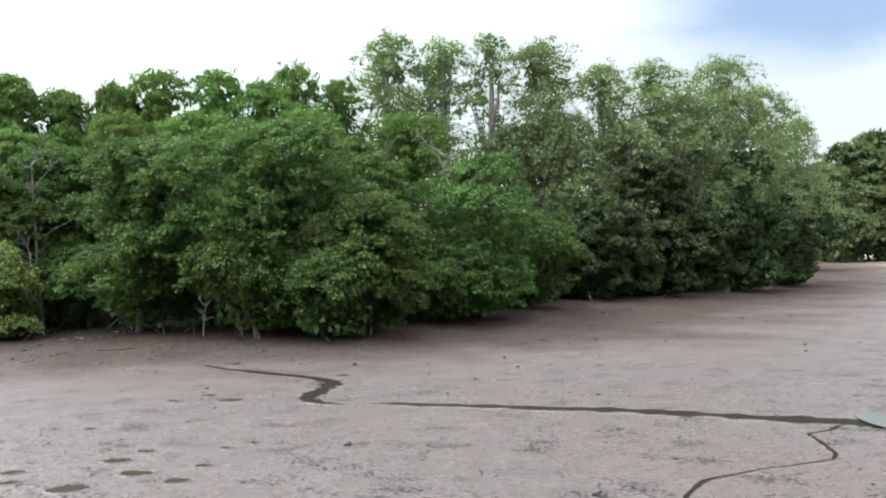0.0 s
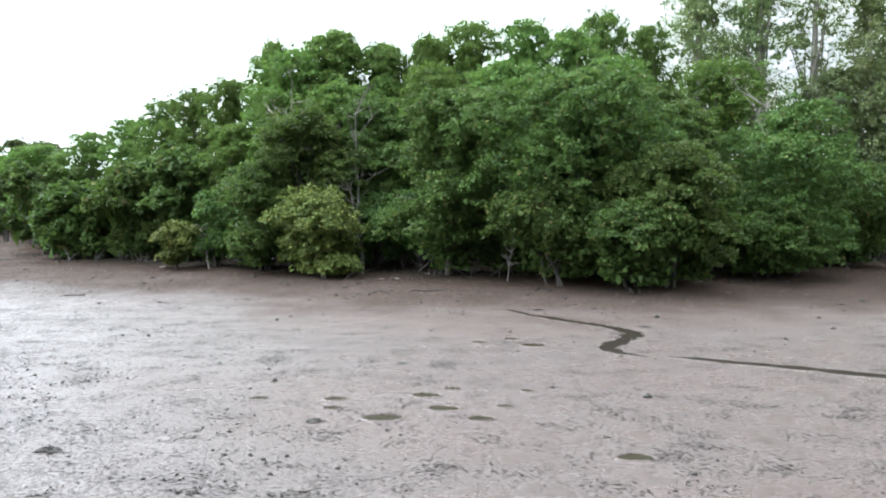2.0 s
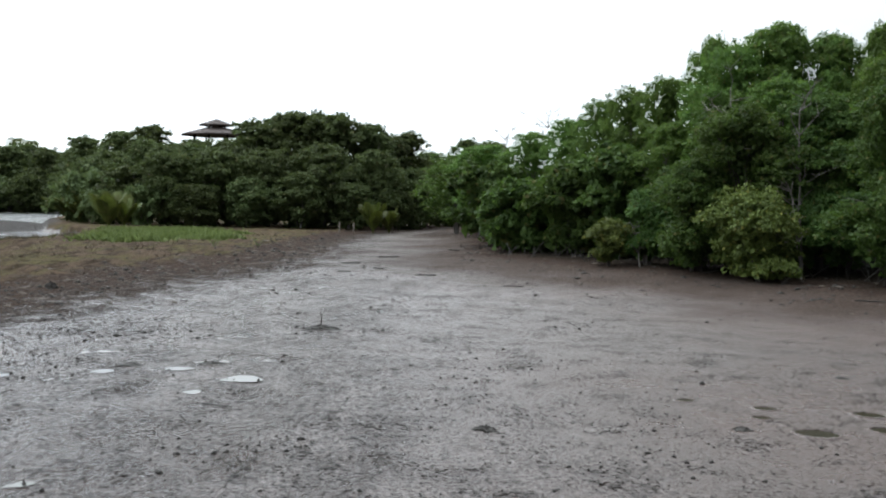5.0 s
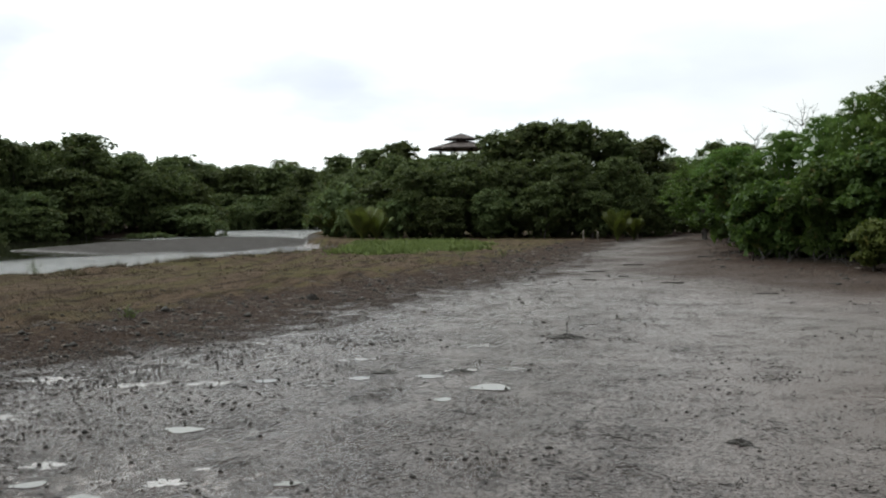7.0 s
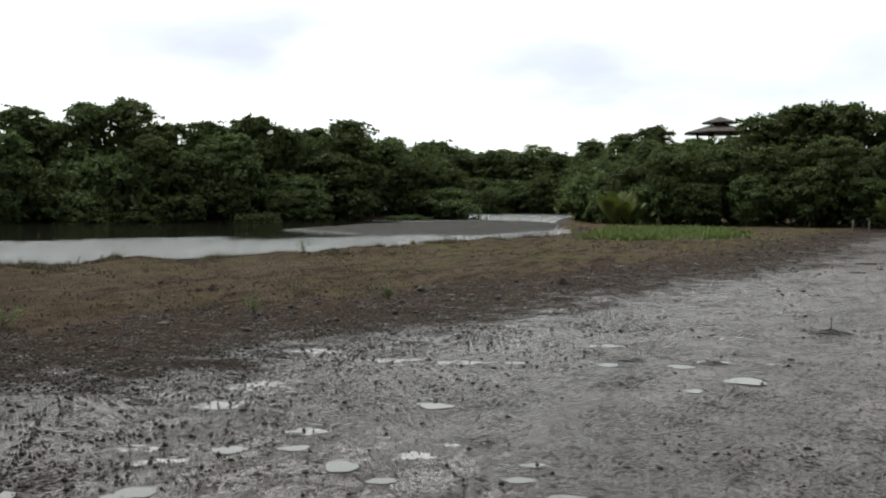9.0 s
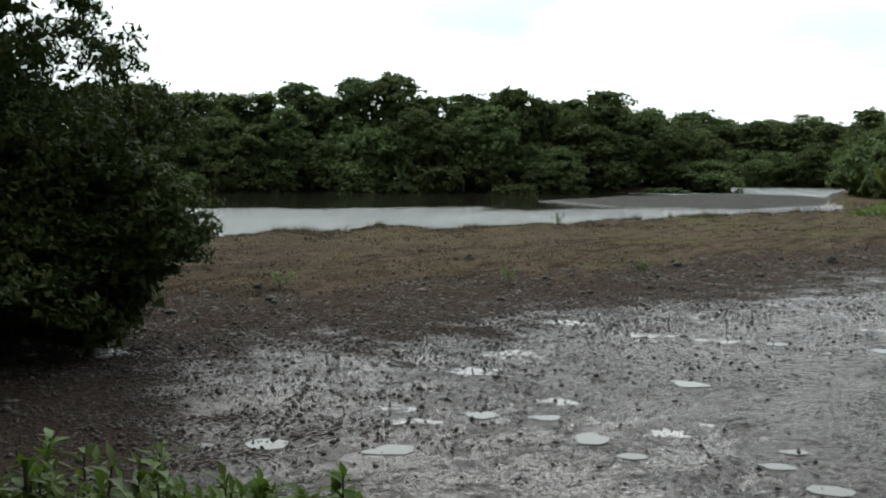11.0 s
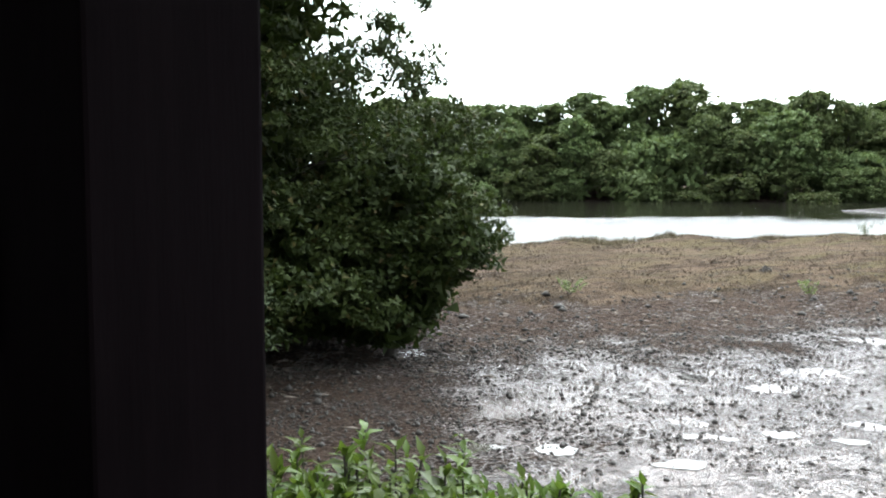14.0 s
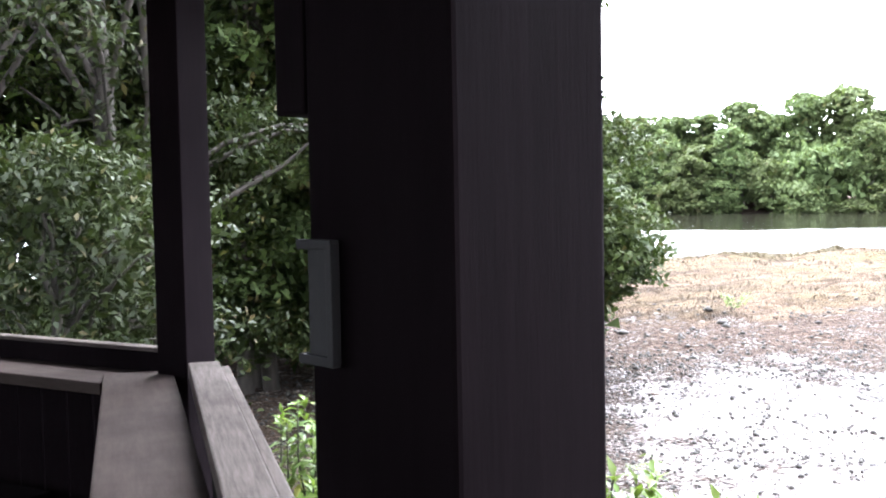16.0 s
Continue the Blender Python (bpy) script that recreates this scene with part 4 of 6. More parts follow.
bank_tree(34.4, -47.9, 7.6, 6.3, base=0.2, leaf=0.2, mat=LEAF_LOW_SHADE)
bank_tree(36.4, -55.1, 6.4, 5.6, base=0.2, leaf=0.22, mat=LEAF_LOW_SHADE)
bank_tree(33.5, -37.2, 3.9, 4.8, base=0.2, leaf=0.22, mat=LEAF_LOW_SHADE)
bank_tree(34.3, -44.3, 4.7, 5.0, base=0.2, leaf=0.2, mat=LEAF_LOW_SHADE)
bank_tree(45.2, -70.8, 8.1, 5.7, base=0.2, leaf=0.3, mat=LEAF_LOW_SHADE)
# the wood at the far end of the mud
far_tree(55.4, -97.3, 11.9, 8.2, 28, "wood beyond the mud")
far_tree(54.0, -101.5, 13.3, 11.0, 29, "wood beyond the mud")
far_tree(54.2, -89.9, 9.4, 5.3, 30, "wood beyond the mud")
far_tree(51.7, -94.8, 7.2, 9.1, 31, "wood beyond the mud")
far_tree(48.9, -100.7, 11.6, 11.3, 32, "wood beyond the mud")
far_tree(51.5, -88.1, 4.8, 6.9, 33, "wood beyond the mud")
far_tree(47.3, -92.6, 4.1, 8.8, 34, "wood beyond the mud")
# the wood between creek and river
far_tree(85.4, 28.4, 6.1, 5.6, 35, "wood beside the creek")
far_tree(86.6, 24.5, 6.5, 6.1, 36, "wood beside the creek")
far_tree(87.7, 20.1, 6.6, 6.1, 37, "wood beside the creek")
far_tree(88.6, 15.7, 7.3, 6.6, 38, "wood beside the creek")
far_tree(91.3, 11.5, 7.0, 6.2, 39, "wood beside the creek")
far_tree(96.7, 8.1, 5.8, 5.4, 40, "wood beside the creek")
far_tree(87.1, 32.5, 5.0, 5.7, 41, "wood beside the creek")
far_tree(90.4, 37.9, 4.5, 6.1, 42, "wood beside the creek")
far_tree(105.9, 5.6, 5.1, 5.4, 45, "wood beside the creek")
far_tree(93.5, 9.6, 3.6, 4.2, 46, "wood beside the creek")
far_tree(84.4, 21.2, 4.1, 4.4, 47, "wood beside the creek")
far_tree(85.3, 17.0, 4.7, 4.9, 48, "wood beside the creek")
far_tree(83.2, 25.4, 3.5, 4.4, 49, "wood beside the creek")
far_tree(87.0, 12.9, 3.9, 4.4, 50, "wood beside the creek")
far_tree(86.5, 34.2, 3.0, 4.7, 51, "wood beside the creek")
far_tree(83.9, 29.7, 3.2, 4.5, 52, "wood beside the creek")
far_tree(94.2, 23.2, 9.6, 6.5, 53, "wood beside the creek")
far_tree(96.0, 19.8, 10.7, 6.6, 54, "wood beside the creek")
far_tree(96.7, 15.8, 10.6, 6.6, 55, "wood beside the creek")
far_tree(98.2, 12.7, 9.9, 6.1, 56, "wood beside the creek")
far_tree(103.6, 9.6, 9.6, 6.4, 57, "wood beside the creek")
far_tree(109.7, 7.7, 7.9, 5.6, 58, "wood beside the creek")
far_tree(91.8, 24.6, 7.3, 5.3, 59, "wood beside the creek")
far_tree(90.9, 27.6, 7.2, 5.3, 60, "wood beside the creek")
far_tree(94.7, 32.0, 7.3, 5.1, 61, "wood beside the creek")
far_tree(101.7, 36.4, 8.4, 4.9, 62, "wood beside the creek")
far_tree(104.1, 41.2, 7.0, 6.9, 63, "wood beside the creek")
far_tree(111.9, 3.5, 9.2, 5.7, 68, "wood beside the creek")
far_tree(111.9, 5.3, 7.0, 5.0, 69, "wood beside the creek")
far_tree(100.0, 0.8, 8.2, 5.6, 70, "wood beside the creek")
far_tree(96.0, 1.8, 5.3, 4.9, 71, "wood beside the creek")
far_tree(101.4, 11.1, 8.9, 5.2, 72, "wood beside the creek")
far_tree(98.4, 18.0, 10.8, 5.1, 73, "wood beside the creek")
far_tree(96.6, 21.6, 10.2, 5.0, 74, "wood beside the creek")
far_tree(98.0, 40.5, 6.0, 6.0, 75, "wood beside the creek")
far_tree(96.7, 29.0, 8.0, 6.2, 77, "wood beside the creek")
far_tree(98.5, 26.5, 8.1, 6.3, 78, "wood beside the creek")
far_tree(97.9, 31.9, 7.7, 6.4, 79, "wood beside the creek")
far_tree(100.1, 24.2, 8.2, 5.8, 80, "wood beside the creek")
# the wood across the river
far_tree(64.7, 110.4, 10.8, 10.0, 81, "wood across the river")
far_tree(68.7, 108.0, 10.7, 9.0, 82, "wood across the river")
far_tree(72.2, 105.7, 10.8, 8.1, 83, "wood across the river")
far_tree(76.9, 104.8, 12.3, 8.3, 84, "wood across the river")
far_tree(79.6, 102.8, 10.8, 6.4, 85, "wood across the river")
far_tree(81.3, 98.8, 12.9, 8.1, 86, "wood across the river")
far_tree(84.8, 95.9, 13.5, 9.0, 87, "wood across the river")
far_tree(88.2, 92.8, 10.6, 8.1, 88, "wood across the river")
far_tree(92.9, 91.0, 11.1, 8.3, 89, "wood across the river")
far_tree(96.5, 90.0, 10.5, 7.4, 90, "wood across the river")
far_tree(97.1, 86.4, 11.8, 9.2, 91, "wood across the river")
far_tree(100.4, 84.1, 10.4, 8.3, 92, "wood across the river")
far_tree(104.8, 83.5, 8.9, 7.5, 93, "wood across the river")
far_tree(107.8, 79.6, 11.8, 8.5, 94, "wood across the river")
far_tree(106.4, 81.4, 8.2, 6.6, 95, "wood across the river")
far_tree(113.9, 77.9, 9.5, 8.7, 96, "wood across the river")
far_tree(117.6, 75.9, 8.4, 8.9, 97, "wood across the river")
far_tree(122.7, 73.4, 7.7, 9.1, 98, "wood across the river")
far_tree(58.9, 111.4, 11.7, 9.8, 99, "wood across the river")
far_tree(54.0, 113.8, 11.3, 10.7, 100, "wood across the river")
far_tree(47.9, 116.5, 10.9, 10.7, 101, "wood across the river")
far_tree(40.6, 119.3, 10.7, 11.5, 102, "wood across the river")
far_tree(33.4, 121.5, 10.6, 12.5, 103, "wood across the river")
far_tree(111.4, 88.0, 11.3, 7.0, 104, "wood across the river")
far_tree(116.5, 87.9, 10.6, 6.1, 105, "wood across the river")
far_tree(64.5, 104.7, 8.4, 8.2, 106, "wood across the river")
far_tree(68.3, 102.3, 7.7, 10.1, 107, "wood across the river")
far_tree(71.1, 99.2, 9.8, 5.6, 108, "wood across the river")
far_tree(75.2, 97.3, 5.8, 8.2, 109, "wood across the river")
far_tree(79.7, 93.7, 7.1, 10.1, 110, "wood across the river")
far_tree(82.6, 89.8, 9.9, 5.6, 111, "wood across the river")
far_tree(86.5, 87.5, 7.9, 8.2, 112, "wood across the river")
far_tree(90.5, 84.8, 9.7, 9.0, 113, "wood across the river")
far_tree(94.3, 82.0, 5.3, 6.5, 114, "wood across the river")
far_tree(97.7, 79.6, 5.1, 7.5, 115, "wood across the river")
far_tree(102.5, 78.4, 7.7, 9.5, 116, "wood across the river")
far_tree(107.8, 76.1, 6.6, 6.8, 117, "wood across the river")
far_tree(112.7, 74.3, 7.9, 8.0, 118, "wood across the river")
far_tree(116.7, 71.7, 3.8, 10.0, 119, "wood across the river")
far_tree(59.9, 106.3, 5.3, 7.0, 120, "wood across the river")
far_tree(68.8, 98.3, 4.6, 5.4, 121, "wood across the river")
far_tree(75.5, 93.3, 4.6, 7.7, 122, "wood across the river")
far_tree(88.3, 82.7, 4.9, 5.5, 123, "wood across the river")
far_tree(80.1, 89.4, 2.2, 6.3, 124, "wood across the river")
far_tree(83.5, 86.2, 3.2, 7.7, 125, "wood across the river")
far_tree(93.4, 78.5, 4.5, 5.0, 126, "wood across the river")
far_tree(102.1, 75.5, 3.7, 6.6, 127, "wood across the river")
far_tree(64.3, 101.3, 4.4, 7.7, 128, "wood across the river")
far_tree(55.2, 108.8, 4.4, 7.0, 129, "wood across the river")
far_tree(68.6, 123.2, 9.2, 8.7, 130, "wood across the river")
far_tree(73.4, 120.4, 9.0, 8.7, 131, "wood across the river")
far_tree(78.2, 117.3, 8.7, 8.7, 132, "wood across the river")
far_tree(82.8, 114.1, 8.3, 8.7, 133, "wood across the river")
far_tree(87.3, 110.7, 8.0, 8.7, 134, "wood across the river")
far_tree(91.7, 107.1, 7.7, 8.7, 135, "wood across the river")
far_tree(95.9, 103.4, 7.4, 8.7, 136, "wood across the river")
far_tree(99.9, 99.5, 9.0, 8.7, 137, "wood across the river")
far_tree(103.7, 95.6, 8.6, 8.7, 138, "wood across the river")
far_tree(107.3, 91.5, 8.3, 8.7, 139, "wood across the river")
far_tree(110.7, 87.4, 7.9, 8.7, 140, "wood across the river")
far_tree(118.7, 86.8, 7.8, 9.1, 141, "wood across the river")
far_tree(121.7, 82.4, 7.4, 9.1, 142, "wood across the river")
far_tree(124.5, 78.1, 8.9, 9.1, 143, "wood across the river")
far_tree(26.7, 116.0, 1.8, 5.8, 145, "wood across the river")
far_tree(32.0, 114.6, 3.9, 5.8, 146, "wood across the river")
far_tree(43.0, 111.0, 4.0, 5.8, 148, "wood across the river")
far_tree(48.6, 108.6, 1.8, 5.8, 149, "wood across the river")
far_tree(59.7, 103.0, 3.0, 5.8, 151, "wood across the river")
far_tree(65.1, 99.6, 2.5, 5.8, 152, "wood across the river")
far_tree(75.4, 92.1, 1.4, 5.8, 154, "wood across the river")
far_tree(80.2, 87.9, 1.9, 5.8, 155, "wood across the river")
far_tree(88.9, 79.1, 1.9, 5.8, 157, "wood across the river")
far_tree(94.8, 76.0, 4.6, 6.1, 158, "wood across the river")
far_tree(108.2, 70.7, 1.4, 6.4, 160, "wood across the river")
far_tree(114.7, 67.5, 3.4, 6.6, 161, "wood across the river")
# the bend of the river, far off
far_tree(173.7, 106.9, 13.2, 13.7, 162, "wood at the river bend")
far_tree(175.8, 103.4, 12.6, 13.7, 163, "wood at the river bend")
far_tree(177.9, 99.9, 12.1, 13.7, 164, "wood at the river bend")
far_tree(179.9, 96.3, 12.9, 13.7, 165, "wood at the river bend")
far_tree(181.8, 92.6, 12.3, 13.7, 166, "wood at the river bend")
far_tree(183.6, 89.0, 13.1, 13.7, 167, "wood at the river bend")
far_tree(185.3, 85.3, 12.5, 13.7, 168, "wood at the river bend")
far_tree(187.0, 81.6, 11.9, 13.7, 169, "wood at the river bend")
far_tree(188.5, 77.9, 12.7, 13.7, 170, "wood at the river bend")
far_tree(137.9, 99.4, 12.2, 7.6, 171, "wood at the river bend")
far_tree(147.3, 100.0, 12.2, 8.0, 172, "wood at the river bend")
far_tree(157.3, 99.3, 11.8, 8.4, 173, "wood at the river bend")
far_tree(169.2, 99.0, 12.0, 8.8, 174, "wood at the river bend")
far_tree(172.4, 93.3, 12.4, 8.8, 175, "wood at the river bend")
far_tree(175.4, 87.4, 12.3, 8.8, 176, "wood at the river bend")
far_tree(172.8, 79.1, 11.7, 8.5, 177, "wood at the river bend")
far_tree(167.9, 70.2, 12.3, 9.2, 178, "wood at the river bend")
far_tree(160.8, 61.2, 12.8, 8.7, 179, "wood at the river bend")
far_tree(151.0, 52.9, 13.2, 8.1, 180, "wood at the river bend")
far_tree(165.6, 93.2, 7.3, 8.5, 181, "wood at the river bend")
far_tree(165.1, 85.7, 6.9, 8.4, 182, "wood at the river bend")
far_tree(164.2, 78.5, 7.1, 8.2, 183, "wood at the river bend")
far_tree(161.2, 70.6, 7.5, 7.9, 184, "wood at the river bend")
far_tree(153.2, 61.2, 7.6, 7.4, 185, "wood at the river bend")
far_tree(161.8, 99.6, 7.3, 7.5, 186, "wood at the river bend")
far_tree(155.6, 101.9, 7.7, 7.3, 187, "wood at the river bend")
far_tree(158.3, 85.6, 5.1, 7.1, 188, "wood at the river bend")
far_tree(150.2, 55.3, 7.9, 7.2, 189, "wood at the river bend")
cum_edge = np.concatenate([[0], np.cumsum(np.linalg.norm(np.diff(WOOD_EDGE, axis=0), axis=1))])
for q, s_ in enumerate(np.arange(cum_edge[1] + 10, cum_edge[12], 2.3)):
    ex, ey = np.interp(s_, cum_edge, WOOD_EDGE[:, 0]), np.interp(s_, cum_edge, WOOD_EDGE[:, 1])
    back = 4.5 + 1.6 * math.sin(q * 2.1)
    d_ = math.hypot(ex, ey)
    understory(ex * (1 + back / d_), ey * (1 + back / d_), q, 0.9 + 0.3 * math.sin(q * 1.3))


# ---- the hide from which one looks out ----
HIDE = empty("bird_hide", 0.0, 0.0, 0.0)
tagged(HIDE, "dark-stained timber bird hide on posts with open sides", "shelter")
FLOOR_Z, RAIL_Z, SHELF_Z = 1.0, 1.971, 1.921


def corner_post(x, y, turn, s=0.15, top=3.42):
    """A square post whose lowest corner in plan stands at x, y."""
    bm = box_mesh((s, s, top + 0.5), (s / 2, s / 2, (top - 0.5) / 2), bevel=0.004)
    bmesh.ops.transform(bm, verts=bm.verts, matrix=pose(x, y, 0, 0, 0, turn))
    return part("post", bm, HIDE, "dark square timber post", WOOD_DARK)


def bar(name, a, b, width, top, thick, mat, label="", bevel=0.005, over=0.0):
    """A board laid flat from a to b in plan."""
    a, b = Vector(a), Vector(b)
    d = b - a
    bm = box_mesh((d.length + over, width, thick), (0, 0, 0), bevel=bevel)
    mid = (a + b) / 2
    me_ob = part(name, bm, HIDE, label, mat)
    me_ob.matrix_basis = pose(mid.x, mid.y, top - thick / 2, 0, 0, math.degrees(math.atan2(d.y, d.x)))
    return me_ob


corner_post(0.101, 0.666, 23.8)
corner_post(0.193, 3.43, 40.0, s=0.132)
CORNERS = [(0.05, -1.95), (0.137, 0.79), (0.20, 3.51), (-1.55, 5.56), (-4.3, 5.56), (-4.3, -1.95)]
corner_post(-0.03, -2.03, 0.0)
corner_post(-1.62, 5.49, 20.0)
corner_post(-4.38, 5.49, 0.0)
corner_post(-4.38, -2.03, 0.0)
corner_post(-4.38, 1.7, 0.0)

# rail and shelf of the bay along the bank
bar("rail", (0.089, 0.78), (0.243, 3.40), 0.098, RAIL_Z, 0.05, WOOD_RAIL, "weathered grey rail board with flaking surface")
bar("rail", (0.157, 0.74), (0.312, 3.42), 0.030, RAIL_Z - 0.022, 0.09, WOOD_RAIL, "weathered grey outer rail strip")
bar("shelf", (-0.063, 0.60), (0.049, 3.60), 0.225, SHELF_Z, 0.040, WOOD_SHELF, "worn brown elbow shelf")
bar("rail", (0.0, -1.95), (0.089, 0.64), 0.098, RAIL_Z, 0.05, WOOD_RAIL, "weathered grey rail board with flaking surface")
# the next bay turns inland
W2 = Vector((-0.65, 0.76)).normalized()
N2 = Vector((-W2.y, W2.x))
P2 = Vector((0.165, 3.565))
bar("rail", P2 + W2 * 0.06 - N2 * 0.02, P2 + W2 * 2.6 - N2 * 0.02, 0.045, 1.978, 0.085, WOOD_DARK, "dark rail board")
bar("rail", P2 + W2 * 0.06 - N2 * 0.02, P2 + W2 * 2.6 - N2 * 0.02, 0.052, 1.994, 0.015, WOOD_RAIL, "weathered grey rail cap")
bar("shelf", P2 + W2 * 0.10 + N2 * 0.118, P2 + W2 * 2.6 + N2 * 0.118, 0.225, SHELF_Z - 0.010, 0.040, WOOD_SHELF, "worn brown elbow shelf")
# planks under the rails, one by one
PLANK = bpy.data.meshes.new("plank")
pb = box_mesh((0.128, 0.022, RAIL_Z - 0.06 - FLOOR_Z + 0.15), bevel=0.003)
pb.to_mesh(PLANK); pb.free(); PLANK.materials.append(WOOD_DARK)


def planks(a, b, side):
    a, b = Vector(a), Vector(b)
    d = b - a
    n = int(d.length / 0.136)
    for q in range(n):
        at = a + d * ((q + 0.5) / n)
        ob = part("plank", PLANK, HIDE)
        ob.matrix_basis = pose(at.x + side.x, at.y + side.y, (RAIL_Z - 0.06 + FLOOR_Z - 0.15) / 2, 0, 0, math.degrees(math.atan2(d.y, d.x)))


planks((0.03, -1.88), (0.093, 0.60), Vector((0.02, 0)))
planks((0.105, 0.85), (0.245, 3.36), Vector((0.02, 0)))
planks(P2 + W2 * 0.12, P2 + W2 * 2.58, Vector((0, 0)))
# floor boards, breast walls, header beams and roof
for q in range(30):
    y0 = -1.95 + q * 0.25
    right = 0.02 if y0 < 3.4 else 0.02 - (y0 - 3.4) * 0.83
    ob = part("floor_board", box_mesh((right + 4.25, 0.24, 0.04), bevel=0.004), HIDE, material=WOOD_FLOOR)
    ob.matrix_basis = pose((right - 4.25) / 2, y0 + 0.12, FLOOR_Z - 0.02)
# unseen walls added to keep the inside of the hide dark
for a, b in ((CORNERS[3], CORNERS[4]), (CORNERS[5], CORNERS[0])):
    bar("wall_panel", a, b, 0.05, 3.36, 2.36, WOOD_DARK, "unseen dark boarded wall keeping light out")
# unseen side left open so some light reaches the near post
bar("wall_panel", CORNERS[4], CORNERS[5], 0.05, 1.95, 0.95, WOOD_DARK, "unseen low boarded wall, side opened to let light in")
for a, b in zip(CORNERS, CORNERS[1:] + CORNERS[:1]):
    bar("beam", a, b, 0.11, 3.58, 0.20, WOOD_DARK, "dark header beam", over=0.1)
# unseen roof that darkens the inside; eaves widened to shade the posts
rb = bmesh.new()
shading_eave = [(1.15, -2.6), (1.2, 0.7), (1.25, 4.1), (-1.3, 6.3), (-4.9, 6.3), (-4.9, -2.6)]
low = [rb.verts.new((x, y, 3.50)) for x, y in shading_eave]
high = [rb.verts.new((-2.1 + (x + 2.1) * 0.12, 1.8 + (y - 1.8) * 0.2, 4.9)) for x, y in shading_eave]
low2 = [rb.verts.new((x, y, 3.58)) for x, y in shading_eave]
nq = len(shading_eave)
for q in range(nq):
    w_ = (q + 1) % nq
    rb.faces.new((low2[q], low2[w_], high[w_], high[q]))
    rb.faces.new((low[q], low[w_], low2[w_], low2[q]))
rb.faces.new(high)
rb.faces.new(low[::-1])
bmesh.ops.recalc_face_normals(rb, faces=rb.faces)
part("roof", rb, HIDE, "unseen dark shingled roof with eaves widened for shade", ROOFING)
# the board that hangs beside the near post, and a small hasp on the post
hb = box_mesh((0.148, 0.036, 0.86), (0.074, 0.170, 2.559 + 0.43), bevel=0.003)
bmesh.ops.transform(hb, verts=hb.verts, matrix=pose(0.101, 0.666, 0, 0, 0, 23.8))
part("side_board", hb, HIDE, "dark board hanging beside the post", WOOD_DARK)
hs = bmesh.new()
for size, at in (((0.008, 0.007, 0.084), (-0.005, 0.117, 2.425)), ((0.008, 0.040, 0.007), (-0.005, 0.134, 2.466)), ((0.008, 0.040, 0.007), (-0.005, 0.134, 2.384)), ((0.004, 0.026, 0.076), (-0.002, 0.134, 2.425))):
    box(hs, size, at, bevel=0.001)
bmesh.ops.transform(hs, verts=hs.verts, matrix=pose(0.101, 0.666, 0, 0, 0, 23.8))
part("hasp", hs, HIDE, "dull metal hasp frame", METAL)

bench = empty("bench", -0.85, 4.35, FLOOR_Z, 130)
part("seat", box_mesh((1.5, 0.32, 0.045), (0, 0, 0.45), bevel=0.008), bench, material=WOOD_DARK)
for q in (-0.62, 0.62):
    part("leg", box_mesh((0.07, 0.28, 0.43), (q, 0, 0.215)), bench, material=WOOD_DARK)
tagged(bench, "low dark timber bench inside the hide", "bench")

# ---- close foliage beside the hide ----


def hide_tree(bearing, dist, h, w, base, clumps, leaf, mat, label, seed, lobes=26, per=18, shape="dome", slim=0.5, name="mangrove_tree", category="tree", **more):
    x, y = heading(bearing, dist)
    more = dict(dict(simple=dist > 11), **more)
    plant_tree(x, y, tree_meshes(h, w, base, int(lobes * 1.6), clumps, per, leaf, seed, shape, mat, slim=slim, **dict(dict(lobe=0.30), **more)), label, "trees beside the hide", name=name, category=category)


hide_tree(-16.4, 14.8, 5.9, 7.0, 0.2, 2700, 0.085, LEAF_GLOSSY_SHADED, "large dense dark-green mangrove tree at the bank", 901, lobes=56, tight=0.15, lobe=0.25, tier=0.95, per=44)
hide_tree(-25.3, 14.1, 2.8, 2.7, 0.1, 560, 0.10, LEAF_GLOSSY_SHADED, "low dark-green mangrove bough over the bank", 902, lobes=14, per=40, stems=1, tier=0.9)
# added shrub standing in for the dark beneath the large tree's crown
hide_tree(-21.0, 14.9, 1.7, 3.6, 0.0, 520, 0.10, LEAF_GLOSSY_SHADED, "low dark-green shrub added to darken the gap under the tree", 912, lobes=16, per=36, name="shrub", category="shrub")
hide_tree(-12.0, 14.6, 3.6, 3.6, 0.5, 800, 0.10, LEAF_GLOSSY_SHADED, "dense dark-green mangrove shrub at the bank", 909, lobes=20, per=40, tier=0.9)
hide_tree(-8.4, 13.2, 9.5, 4.3, 0.6, 2600, 0.10, LEAF_GLOSSY_SHADED, "tall mangrove tree with sparse upper branches", 903, lobes=34, shape="tall", per=30)
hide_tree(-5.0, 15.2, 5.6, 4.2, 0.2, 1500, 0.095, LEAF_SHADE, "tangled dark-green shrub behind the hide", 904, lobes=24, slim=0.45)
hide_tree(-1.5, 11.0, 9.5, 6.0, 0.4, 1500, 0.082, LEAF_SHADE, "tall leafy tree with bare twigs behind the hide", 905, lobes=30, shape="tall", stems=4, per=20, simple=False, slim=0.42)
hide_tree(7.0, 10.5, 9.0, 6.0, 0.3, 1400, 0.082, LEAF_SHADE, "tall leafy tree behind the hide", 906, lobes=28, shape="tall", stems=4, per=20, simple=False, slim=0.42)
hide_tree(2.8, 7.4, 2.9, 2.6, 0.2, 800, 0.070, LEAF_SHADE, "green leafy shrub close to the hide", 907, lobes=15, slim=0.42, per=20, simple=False)
